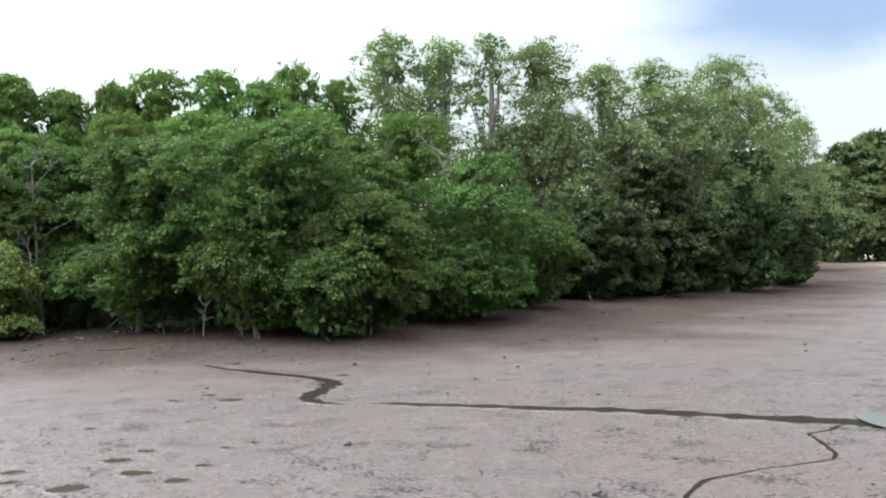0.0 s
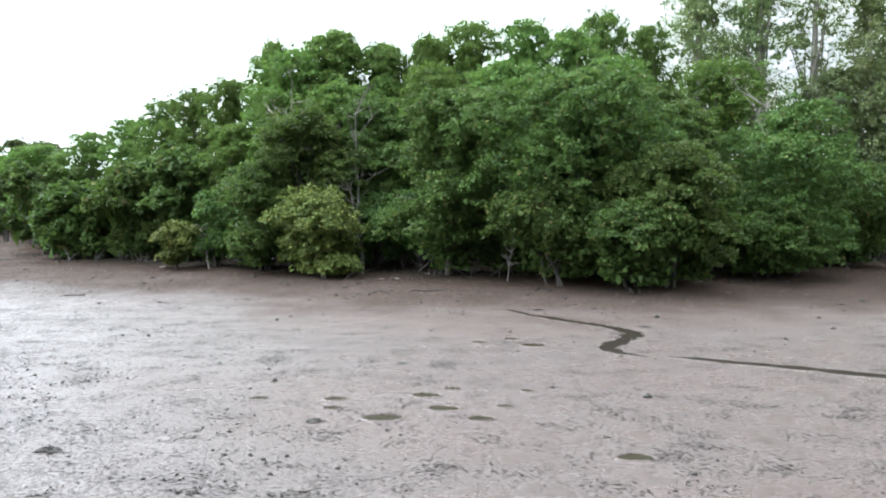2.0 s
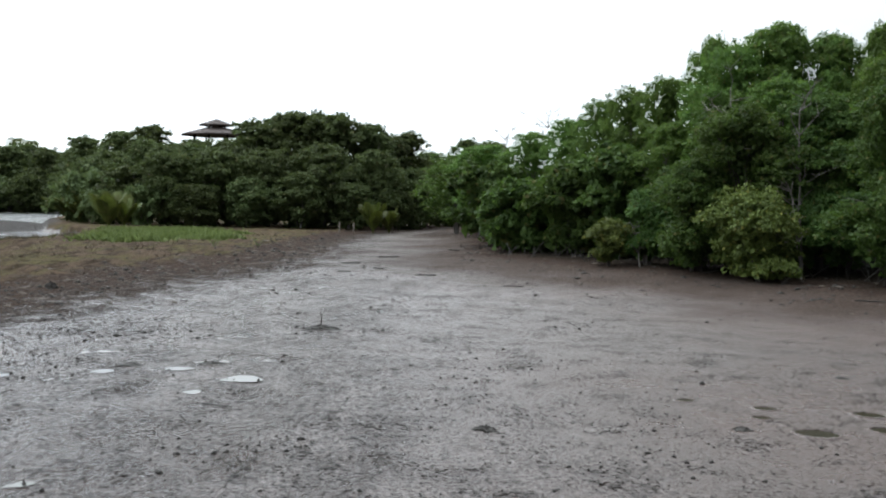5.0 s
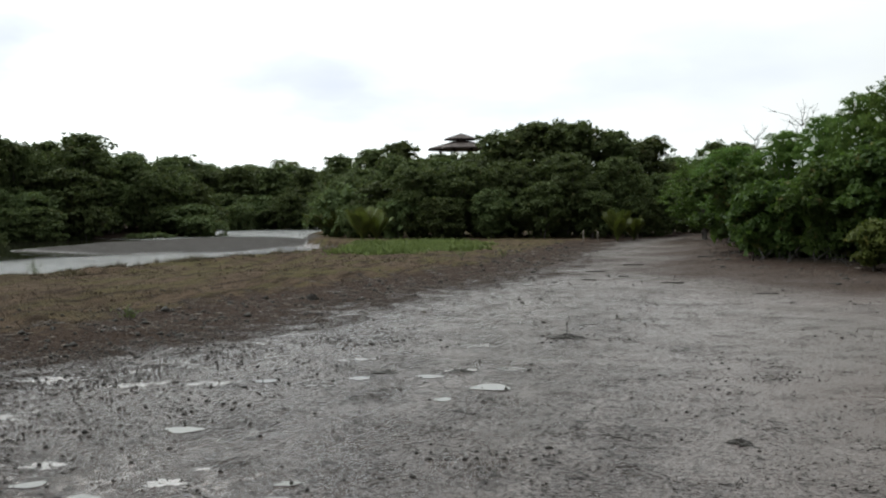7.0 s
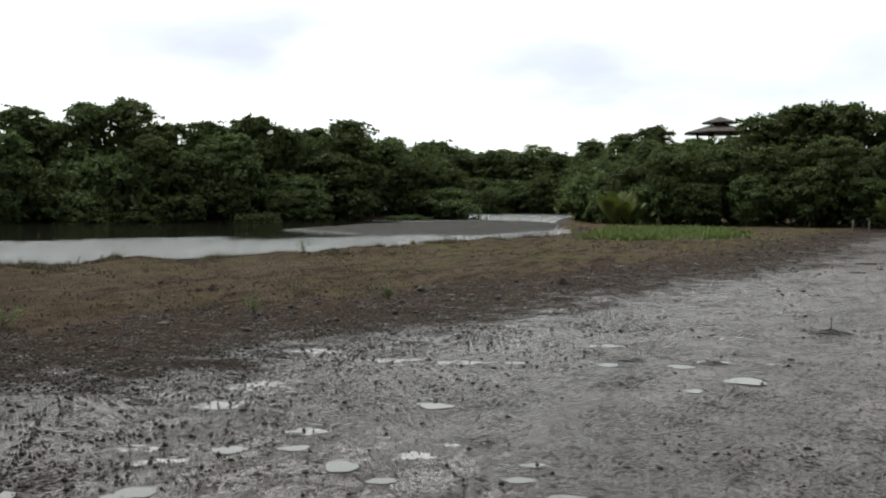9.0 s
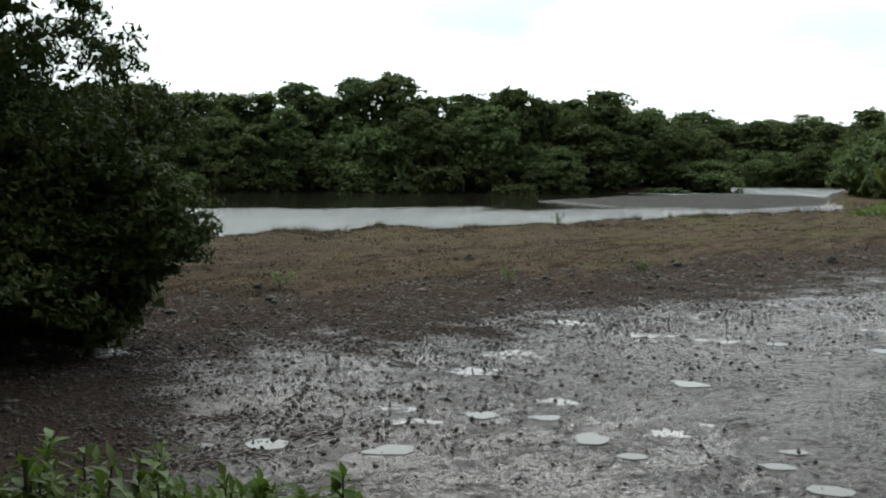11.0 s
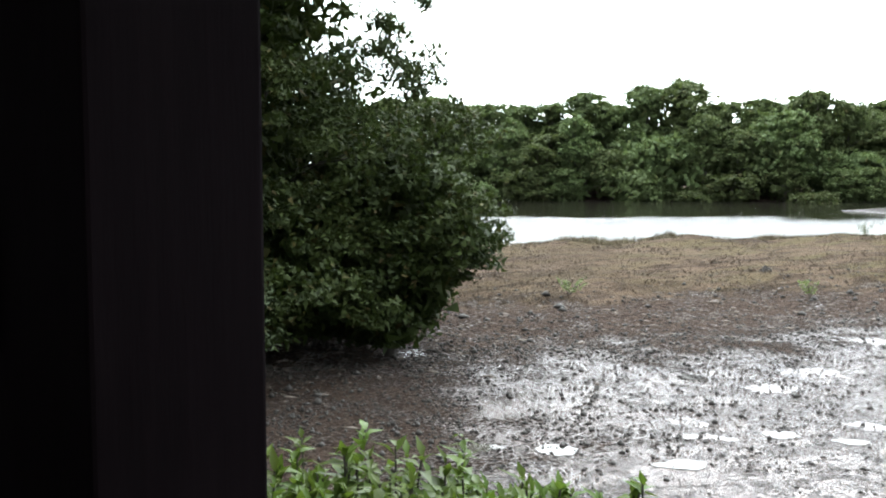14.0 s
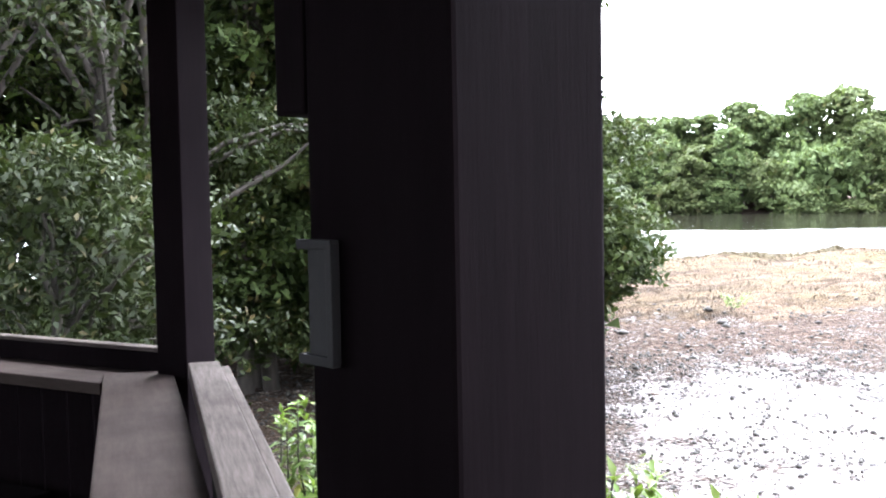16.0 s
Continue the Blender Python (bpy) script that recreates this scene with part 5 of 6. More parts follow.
hide_tree(-14.9, 11.0, 1.6, 1.15, 0.1, 210, 0.085, LEAF_GREY, "thin grey-green willowy shrub on the mud", 908, lobes=14, slim=0.28, name="shrub", category="shrub")


# two trees added to cut the sky light on the foliage before them
hide_tree(0.5, 17.0, 12.5, 8.0, 1.0, 1500, 0.17, LEAF_GLOSSY_SHADED, "tall dark tree added behind the hide to block sky light", 910, lobes=40, shape="tall")
hide_tree(-6.0, 18.0, 12.0, 6.4, 1.0, 1300, 0.17, LEAF_GLOSSY_SHADED, "tall dark tree added behind the hide to block sky light", 911, lobes=36, shape="tall")
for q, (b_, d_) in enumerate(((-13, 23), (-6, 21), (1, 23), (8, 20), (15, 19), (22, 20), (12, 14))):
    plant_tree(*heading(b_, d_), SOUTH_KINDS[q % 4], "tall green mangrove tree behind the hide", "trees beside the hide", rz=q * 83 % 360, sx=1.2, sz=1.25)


def blade(length, width, bend):
    """A pointed leaf that curls over, along +y with its face up."""
    ys = np.array([0.0, 0.45, 1.0]) * length
    zs = -bend * (ys / length) ** 2 * length
    ws = np.array([0.10, 0.5, 0.03]) * width
    v = []
    for y_, z_, w_ in zip(ys, zs, ws):
        v += [(-w_, y_, z_ + w_ * 0.35), (0, y_, z_), (w_, y_, z_ + w_ * 0.35)]
    f = []
    for q in range(2):
        o = q * 3
        f += [(o, o + 1, o + 4, o + 3), (o + 1, o + 2, o + 5, o + 4)]
    return np.array(v), np.array(f)


def leafy_bush(x, y, stems, seed, label):
    """A bush of upright shoots with whorls of pointed leaves; stems are (dx, dy, height)."""
    rng = np.random.default_rng(seed)
    ob = empty("mangrove_bush", x, y, ground_z(x, y))
    for dx, dy, h in stems:
        leafs = []
        foot = np.array([dx * 0.35, dy * 0.35, -0.05])
        tip = np.array([dx, dy, h])
        t = np.linspace(0, 1, 6)[:, None]
        path = foot * (1 - t) + tip * t + rng.normal(0, 0.02, (6, 3)) * np.sin(t * np.pi)
        stalk = part("stem", tubes_mesh("stem", [tube(path, np.linspace(0.011, 0.004, 6), 5)], BARK), ob)
        n = int(46 + rng.integers(0, 10))
        for q in range(n):
            f_ = 1 - (q / n) ** 1.1 * 0.55
            at = foot * (1 - f_) + tip * f_
            ang = q * 2.4 + rng.uniform(-0.3, 0.3)
            pitch = (0.8 - q / n * 1.6) + rng.normal(0, 0.45)
            L = rng.uniform(0.05, 0.11) * (0.75 if q < 3 else 1.0)
            v, f = blade(L, L * rng.uniform(0.38, 0.56), rng.uniform(0.1, 0.9))
            m = np.array((Matrix.Rotation(ang, 3, "Z") @ Matrix.Rotation(pitch, 3, "X") @ Matrix.Rotation(rng.uniform(-0.4, 0.4), 3, "Y")))
            leafs.append((v @ m.T + at, f))
        v, f = join(leafs)
        part("foliage", mesh_from("foliage", v, f, LEAF_SHOOT, smooth=True), stalk)
    return tagged(ob, label, "bush", "bushes below the hide")


def bush_at(bearing, dist, elev, n, seed, width=0.42):
    rng = np.random.default_rng(seed)
    x, y = heading(bearing, dist)
    top = EYE + dist * math.tan(radians(elev)) - ground_z(x, y)
    st = [(rng.normal(0, width * 0.65), rng.normal(0, width * 0.65), top * (1.0 - 0.24 * rng.random())) for _ in range(int(n * 1.8))]
    st.append((0.0, 0.0, top))
    leafy_bush(x, y, st, seed, "bright green leafy mangrove bush just below the hide")


for row in ((-12.5, 3.5, -17.2, 20, 21), (-16.5, 3.3, -17.6, 22, 22), (-20.5, 3.3, -17.2, 22, 23), (-24.5, 3.3, -17.2, 22, 24), (-28.0, 3.3, -17.8, 18, 25), (-31.0, 3.3, -18.2, 14, 26), (-10.5, 3.9, -15.9, 20, 11), (-14.5, 3.6, -16.3, 22, 12), (-18.5, 3.5, -16.3, 24, 13), (-22.6, 3.6, -15.2, 24, 14), (-26.4, 3.5, -16.6, 24, 15),
            (-29.3, 3.5, -16.8, 20, 16), (-33.0, 3.45, -17.4, 16, 17), (-35.5, 3.6, -17.5, 9, 18), (-39.6, 3.4, -16.9, 3, 19), (-37.3, 3.3, -18.1, 7, 20)):
    bush_at(*row)
bush_at(-9.9, 5.4, -11.4, 12, 27, 0.34)

# ---- pools, footprints and rills on the mud ----


def outline(rx, ry, seed, n=40, wob=0.16):
    rng = np.random.default_rng(seed)
    a = np.linspace(0, 2 * np.pi, n, endpoint=False)
    r = 1 + sum(rng.uniform(-wob, wob) / k * np.sin(k * a + rng.uniform(0, 6.28)) for k in (2, 3, 4, 5, 7, 11))
    return np.stack([np.cos(a) * r * rx, np.sin(a) * r * ry], -1)


def pool(x, y, rx, ry, seed, mat, label, name="puddle", rim=0.0, wob=0.16, turn=None, lift=0.006):
    z = ground_z(x, y)
    ob = empty(name, x, y, z, math.degrees(math.atan2(y, x)) + 90 if turn is None else turn)
    o = outline(rx, ry, seed, wob=wob)
    n = len(o)
    v = np.column_stack([np.vstack([o, [[0, 0]]]), np.full(n + 1, lift)])
    part("water", mesh_from("water", v, [(q, (q + 1) % n, n) for q in range(n)], mat), ob)
    if rim:
        rows = [(0.98, 0.004), (1.04, 0.008 + rim), (1.12, 0.006 + rim * 0.6), (1.3, -0.03)]
        v = np.vstack([np.column_stack([o * k, np.full(n, h) * (1 + 0.25 * np.sin(np.arange(n) * 1.7 + seed))]) for k, h in rows])
        f = [(r * n + q, r * n + (q + 1) % n, (r + 1) * n + (q + 1) % n, (r + 1) * n + q) for r in range(3) for q in range(n)]
        f = [tuple(reversed(q)) for q in f]
        me = mesh_from("rim", v, f, MUD, smooth=True)
        part("rim", me, ob)
    return tagged(ob, label, name, "pools on the mud" if name == "puddle" else "sunken holes in the mud")


WHITE = "shallow puddle on the mud mirroring the white sky"
for q, (x, y, rx, ry) in enumerate(((13.8, 3.5, 0.36, 0.28), (12.8, 3.9, 0.16, 0.13), (10.3, 6.3, 0.24, 0.22), (7.8, 6.4, 0.19, 0.13), (7.4, 6.9, 0.24, 0.15), (7.5, 5.6, 0.19, 0.24),
                                    (8.5, 4.1, 0.13, 0.10), (8.0, 4.0, 0.20, 0.10), (7.7, 3.4, 0.22, 0.16), (7.3, 5.0, 0.16, 0.12), (14.1, 5.6, 0.2, 0.16), (14.4, 4.6, 0.2, 0.2),
                                    (5.2, 7.5, 0.24, 0.22), (4.6, 7.9, 0.22, 0.2), (5.9, 6.6, 0.26, 0.2), (13.6, 6.9, 0.22, 0.14))):
    pool(x, y, rx * 0.82, ry * 0.82, 40 + q, POOL, WHITE, rim=0.0, wob=0.42)
HOLE = "sunken footprint hole in the mud filled with murky water"
for q, (x, y, rx) in enumerate(((11.4, -3.6, 0.235), (12.8, -3.4, 0.15), (12.2, -3.2, 0.12), (12.6, -4.6, 0.19), (11.7, -4.5, 0.20), (12.9, -5.1, 0.12), (11.0, -4.7, 0.165), (11.6, -5.3, 0.12),
                                (12.4, -6.0, 0.10), (8.7, -5.4, 0.18), (13.3, -2.5, 0.13), (17.3, -7.4, 0.17), (17.6, -8.2, 0.17), (16.7, -8.2, 0.24))):
    pool(x, y, rx, rx * 0.85, 70 + q, MURK, HOLE, "mud_hole", rim=0.008)


def rill(points, widths, mat, label):
    p = np.array(points, float)
    w = np.array(widths, float)
    t = np.arange(len(p))
    fine = np.linspace(0, len(p) - 1, len(p) * 9)
    rng = np.random.default_rng(len(p))
    c = np.stack([np.interp(fine, t, p[:, 0]), np.interp(fine, t, p[:, 1])], -1)
    for _ in range(3):
        c[1:-1] = (c[:-2] + 2 * c[1:-1] + c[2:]) / 4
    ww = 0.8 * np.interp(fine, t, w) * (1 + 0.22 * rng.normal(0, 1, len(fine)).clip(-1.5, 1.5))
    d = np.gradient(c, axis=0)
    nrm = unit(np.stack([-d[:, 1], d[:, 0]], -1))
    cols = []
    for off, lift in ((-0.70, -0.01), (-0.56, 0.007), (-0.50, 0.007), (-0.40, 0.005), (0.40, 0.005), (0.50, 0.007), (0.56, 0.007), (0.70, -0.01)):
        q = c + nrm * (ww * off)[:, None]
        cols.append(np.column_stack([q, land(q)[0] + lift]))
    ob = empty("rill", 0, 0, 0)
    n = len(c)

    def strip(a, b):
        v = np.vstack(cols[a:b + 1])
        f = [(k * n + q, k * n + q + 1, (k + 1) * n + q + 1, (k + 1) * n + q) for k in range(b - a) for q in range(n - 1)]
        return v, f

    for name, a, b, m in (("bed", 2, 5, mat), ("lip", 0, 2, MUD), ("lip", 5, 7, MUD)):
        v, f = strip(a, b)
        me = mesh_from(name, v, f, m, smooth=True)
        if me.polygons[0].normal.z < 0:
            me.flip_normals()
        part(name, me, ob)
    return tagged(ob, label, "rill", "rills in the mud")


DRAIN = "dark narrow drainage rill winding over the mud"
rill([(22.8, -10.5), (19.9, -10.5), (18.2, -10.85), (17.4, -10.8), (16.7, -10.2), (15.8, -9.2), (15.2, -9.1), (14.6, -9.3)], (0.28, 0.36, 0.40, 0.5, 0.5, 0.45, 0.3, 0.08), SILT, DRAIN)
rill([(14.5, -9.65), (14.0, -10.0), (12.8, -10.8), (10.7, -12.0), (9.1, -12.7), (7.8, -13.3), (7.2, -13.6), (5.5, -14.6)], (0.10, 0.30, 0.42, 0.55, 0.65, 0.75, 0.9, 1.6), SILT, DRAIN)
rill([(7.7, -13.1), (7.6, -12.6), (7.65, -12.1), (7.1, -11.6), (6.7, -11.2), (6.5, -10.8), (6.8, -9.9), (6.9, -8.9), (6.6, -8.2), (6.0, -7.4)], (0.12, 0.08, 0.08, 0.07, 0.07, 0.06, 0.05, 0.10, 0.08, 0.05), SILT, DRAIN)
pool(7.25, -13.6, 0.8, 0.34, 95, POOL, "shallow pool at a rill's end mirroring blue sky", turn=148, lift=0.03)

# ---- clods, litter and sticks ----
OCTA = np.array([(1, 0, 0), (0, 1, 0), (-1, 0, 0), (0, -1, 0), (0, 0, 1), (0, 0, -0.6)], float)
OCTF = np.array([(0, 1, 4), (1, 2, 4), (2, 3, 4), (3, 0, 4), (1, 0, 5), (2, 1, 5), (3, 2, 5), (0, 3, 5)])


def lumps(name, pts, sizes, mat, label, flat=0.7, seed=5, long=1.0):
    """Countless small lumps lying on the ground, as one mesh."""
    rng = np.random.default_rng(seed)
    n = len(pts)
    z = land(pts)[0]
    sh = OCTA[None] * rng.uniform(0.6, 1.4, (n, 6, 1)) * np.array([long, 1, flat])
    ang = rng.uniform(0, 2 * np.pi, n)
    ca, sa = np.cos(ang)[:, None], np.sin(ang)[:, None]
    x = sh[:, :, 0] * ca - sh[:, :, 1] * sa
    y = sh[:, :, 0] * sa + sh[:, :, 1] * ca
    v = np.stack([x, y, sh[:, :, 2]], -1) * sizes[:, None, None]
    v += np.column_stack([pts, z + sizes * flat * 0.25])[:, None, :]
    f = (OCTF[None] + (np.arange(n) * 6)[:, None, None]).reshape(-1, 3)
    return tagged(new(name, mesh_from(name, v.reshape(-1, 3), f, mat)), label, name.replace("_", " "), kind="stuff")


def scatter(n, lo, hi, near, far, keep, seed):
    """Plan points between two headings and two distances, thinned by a rule."""
    rng = np.random.default_rng(seed)
    hd = np.radians(rng.uniform(lo, hi, n))
    r = np.exp(rng.uniform(math.log(near), math.log(far), n))
    p = np.stack([-np.sin(hd) * r, np.cos(hd) * r], -1)
    ok = keep(p, rng)
    return p[ok], r[ok]


def on_bank(p, rng):
    b = signed(p, BANK, SPIT)
    return (rng.uniform(0, 1, len(p)) < np.exp(-((b - 0.8) / 2.2) ** 2)) & (np.hypot(p[:, 0], p[:, 1]) > 4.6)


def on_flat(p, rng):
    b = signed(p, BANK, SPIT)
    u = swell(p * 1.7 + 30)
    return (b < 0.5) & (rng.uniform(0, 1, len(p)) < (0.12 + 0.8 * step(u, 0.15, 0.9)) * (0.3 + 0.7 * step(p[:, 1], -7, 2))) & (signed(p, WOOD_EDGE, WOOD_SOUTH) < -1.5)


def near_bank(p, rng):
    b = signed(p, BANK, SPIT)
    u = swell(p * 2.3 - 11)
    return (b < 0.3) & (b > -6.5) & (rng.uniform(0, 1, len(p)) < (0.25 + 0.75 * step(u, -0.3, 0.7)) * step(b, -7.5, -2.5))


pt, r = scatter(70000, -118, 5, 7, 75, on_bank, 21)
lumps("mud_clods", pt, np.random.default_rng(1).gamma(2.2, 0.0115, len(pt)) * (0.45 + r / 45), CLOD, "dark broken mud clods along the bank", seed=1)
pt, r = scatter(78000, -152, 0, 7.0, 40, on_flat, 22)
lumps("mud_crumbs", pt, np.random.default_rng(2).gamma(2.0, 0.0056, len(pt)) * (0.45 + r / 26), CLOD, "small dark crumbs of mud on the flat", seed=2)
pt, r = scatter(52000, -85, -8, 6.2, 22, near_bank, 23)
lumps("mud_pellets", pt, np.random.default_rng(3).gamma(4, 0.0036, len(pt)), CLOD, "dark mud pellets scattered on the wet flat", flat=1.0, seed=3)
pt, r = scatter(26000, -118, 5, 7, 60, on_bank, 24)
lumps("litter", pt, np.random.default_rng(4).gamma(2.5, 0.009, len(pt)) * (0.6 + r / 40), CLOD_PALE, "pale shells, twigs and leaf litter on the bank", flat=0.35, long=1.8, seed=4)


def on_shore(p, rng):
    w_ = signed(p, WOOD_EDGE, WOOD_SOUTH)
    return (rng.uniform(0, 1, len(p)) < np.exp(-((w_ + 1.5) / 4.0) ** 2) * step(swell(p * 1.3), -0.6, 0.7))


pt, r = scatter(14000, -152, -88, 20, 70, on_shore, 25)
lumps("shore_litter", pt, np.random.default_rng(5).gamma(2.5, 0.010, len(pt)) * (0.5 + r / 40), CLOD, "dark twigs and clods below the trees", flat=0.5, long=1.7, seed=6)
pt, r = scatter(9000, -152, -88, 18, 70, on_shore, 26)
lumps("leaf_litter", pt, np.random.default_rng(6).gamma(2.5, 0.008, len(pt)) * (0.5 + r / 40), CLOD_PALE, "fallen leaves and shells below the trees", flat=0.3, long=1.7, seed=7)


def log(x, y, length, thick, turn, label="dark waterlogged stick lying on the mud", mat=None, name="stick", lift=0.0):
    rng = np.random.default_rng(int(abs(x * 31 + y * 17)) + 3)
    t = np.linspace(-0.5, 0.5, 7)
    thick *= 0.6
    path = np.column_stack([t * length, rng.normal(0, 0.05 * length, 7), lift * (t + 0.5) + rng.normal(0, 0.05 * thick, 7)])
    pieces = [tube(path, thick * np.linspace(1, 0.55, 7), 6)]
    s = path[4]
    pieces.append(tube(np.array([s, s + (0.12 * length, 0.10 * length, 0.02 + 0.3 * thick)]), (thick * 0.5, thick * 0.25), 5))
    ob = new(name, tubes_mesh(name, pieces, mat or CLOD))
    ob.matrix_basis = pose(x, y, ground_z(x, y) + thick * 0.5, 0, 0, turn)
    return tagged(ob, label, "stick", "sticks on the mud")


for row in ((7.35, -7.75, 0.75, 0.026, 133), (26.5, -9.8, 1.1, 0.05, 75), (31.0, -0.5, 0.6, 0.04, 80), (11.1, 1.4, 0.42, 0.014, 60),
            (35, 2.5, 0.7, 0.05, 95), (38, 4.5, 0.6, 0.05, 40), (41, 6.0, 0.8, 0.06, 120), (36, 5.5, 0.5, 0.05, 70), (46, 5.0, 0.9, 0.07, 95), (50, 2.0, 0.9, 0.07, 65), (28.5, -19.2, 1.6, 0.05, 50)):
    log(*row)

# ---- mounds, stakes and dead wood ----


def mound(x, y, rx, ry, h, seed, label, mat=None, twig=0.0, name="mud_mound"):
    """A low heap with an uneven top."""
    rng = np.random.default_rng(seed)
    n, rows = 18, 6
    h = h * 0.65
    v = [(0, 0, h)]
    for k in range(1, rows + 1):
        for q in range(n):
            a = q / n * 2 * np.pi
            f_ = k / rows
            w_ = (1 + 0.22 * math.sin(3 * a + seed) + rng.normal(0, 0.16)) * 0.8
            v.append((math.cos(a) * rx * f_ * w_, math.sin(a) * ry * f_ * w_, h * (1 - f_ ** 1.6) * (1.0 + rng.normal(0, 0.28)) - 0.02 * (k == rows)))
    f = [(0, 1 + q, 1 + (q + 1) % n) for q in range(n)]
    for k in range(rows - 1):
        for q in range(n):
            a, b = 1 + k * n + q, 1 + k * n + (q + 1) % n
            f.append((a, a + n, b + n, b))
    ob = empty(name, x, y, ground_z(x, y), math.degrees(math.atan2(y, x)) + 90)
    part("body", mesh_from("body", v, f, mat or CLOD), ob)
    if twig:
        part("twig", tubes_mesh("twig", [tube([(0, 0, 0), (0.01, 0.02, twig * 0.6), (0.0, 0.0, twig)], (0.012, 0.010, 0.006), 5)], BARK), ob)
    return tagged(ob, label, "mound", "heaps of mud")


mound(19.5, 3.4, 0.44, 0.26, 0.11, 1, "flat dark mud heap with an upright twig", twig=0.27)
for q, (x, y, rx, h) in enumerate(((16.8, 16.2, 0.16, 0.17), (26.3, 11.9, 0.20, 0.22), (15.0, 4.3, 0.30, 0.05), (14.7, 5.4, 0.26, 0.05), (11.2, 0.1, 0.20, 0.07), (8.6, 9.5, 0.26, 0.05), (11.5, -2.8, 0.14, 0.06),
                                   (15.4, -5.2, 0.14, 0.04))):
    mound(x, y, rx, rx * 0.7, h, 10 + q, "small dark heap of dug mud")


def stake(bearing, dist, h, r=0.05, z=None):
    x, y = heading(bearing, dist)
    z = ground_z(x, y) if z is None else z
    ob = new("stake", tubes_mesh("stake", [tube([(0, 0, -0.6), (0.01, 0, h * 0.5), (0.0, 0.02, h - 0.03), (0, 0.02, h)], (r, r, r * 0.9, r * 0.3), 7)], STAKE))
    ob.matrix_basis = pose(x, y, z, 2, 1, 0)
    tagged(ob, "weathered wooden stake standing at the water", "stake", "stakes by the water")


stake(-66.6, 63, 1.25)
stake(-60.8, 57, 0.75, 0.04, -0.45)
stake(-81.0, 80, 0.9, 0.06)
stake(-81.8, 82, 0.8, 0.06)
stake(-84.0, 84, 0.8, 0.05)


def dead_tree(x, y, h, seed, label="bare dead mangrove with pale forked branches", lean=0.0, mat=None, forks=16):
    rng = np.random.default_rng(seed)
    pieces = []
    t = np.linspace(0, 1, 8)[:, None]
    main = np.array([0, 0, -0.2]) * (1 - t) + np.array([lean, 0.1, h]) * t + rng.normal(0, 0.03 * h, (8, 3)) * t * (1 - t)
    pieces.append(tube(main, np.linspace(0.02 + 0.008 * h, 0.012, 8), 6))
    for _ in range(forks):
        st = main[rng.integers(3, 8)]
        en = st + np.array([rng.normal(0, 0.13), rng.normal(0, 0.13), rng.uniform(0.05, 0.2)]) * h
        mid = (st + en) / 2 + rng.normal(0, 0.02 * h, 3)
        pieces.append(tube(np.array([st, mid, en]), (0.024, 0.016, 0.007), 5))
        for _ in range(3):
            e2 = en + rng.normal(0, 0.05 * h, 3)
            pieces.append(tube(np.array([mid * 0.4 + en * 0.6, e2]), (0.012, 0.005), 4))
    ob = empty("dead_tree", x, y, ground_z(x, y))
    part("trunk", tubes_mesh("trunk", pieces, mat or BARK_PALE), ob)
    tagged(ob, label, "tree", "dead wood")


dead_tree(64.0, -0.4, 6.2, 1, forks=18, mat=BARK_GREY)
dead_tree(63.9, -3.1, 7.0, 2, lean=0.4, forks=26, mat=BARK_GREY)
dead_tree(32.6, -9.7, 2.8, 3, "grey bare branches hanging over the mud", lean=1.2)
dead_tree(27.4, -12.6, 1.3, 4, "grey snag of roots at the mud edge", lean=-0.6, mat=BARK_GREY)
dead_tree(35.5, -8.2, 6.3, 5, lean=0.9)
dead_tree(36.0, -14.0, 6.2, 6, lean=-0.7)
dead_tree(47.0, -33.0, 10.6, 8, lean=0.6)
dead_tree(36.8, -5.2, 1.4, 9, "grey snag of roots at the mud edge", lean=1.4, mat=BARK_GREY)

dead_tree(33.4, -9.9, 5.4, 11, "bare grey branches between the mangrove crowns", lean=0.5, mat=BARK_GREY, forks=14)
dead_tree(29.9, -23.6, 6.6, 12, "bare pale branches between the mangrove crowns", lean=-0.8, forks=16)
dead_tree(31.0, -11.9, 4.6, 13, "bare grey branches between the mangrove crowns", lean=-0.5, mat=BARK_GREY, forks=12)

# roots and sticks along the foot of the south wood
rng = np.random.default_rng(31)
pieces = []
cum = np.concatenate([[0], np.cumsum(np.linalg.norm(np.diff(WOOD_EDGE, axis=0), axis=1))])
for s in rng.uniform(cum[2], cum[11], 450):
    x, y = np.interp(s, cum, WOOD_EDGE[:, 0]), np.interp(s, cum, WOOD_EDGE[:, 1])
    q = np.array([x, y]) * (1 + 1.6 / math.hypot(x, y)) + rng.normal(0, 0.9, 2)
    z = land(q[None])[0][0]
    a = rng.uniform(0, 6.28)
    if rng.uniform() < 0.6:
        top = np.array([q[0] + rng.normal(0, 0.06), q[1] + rng.normal(0, 0.06), z + rng.uniform(0.1, 0.4)])
    else:
        top = np.array([q[0] + math.cos(a) * 0.7, q[1] + math.sin(a) * 0.7, z + rng.uniform(0.1, 0.7)])
    pieces.append(tube(np.array([(q[0], q[1], z - 0.05), top]), (0.022, 0.010), 4))
v, f = join(pieces)
tagged(new("mangrove_roots", mesh_from("mangrove_roots", v, f, CLOD)), "upright breathing roots and bare sticks under the trees", "roots", kind="stuff")

# ---- turf on the spit ----


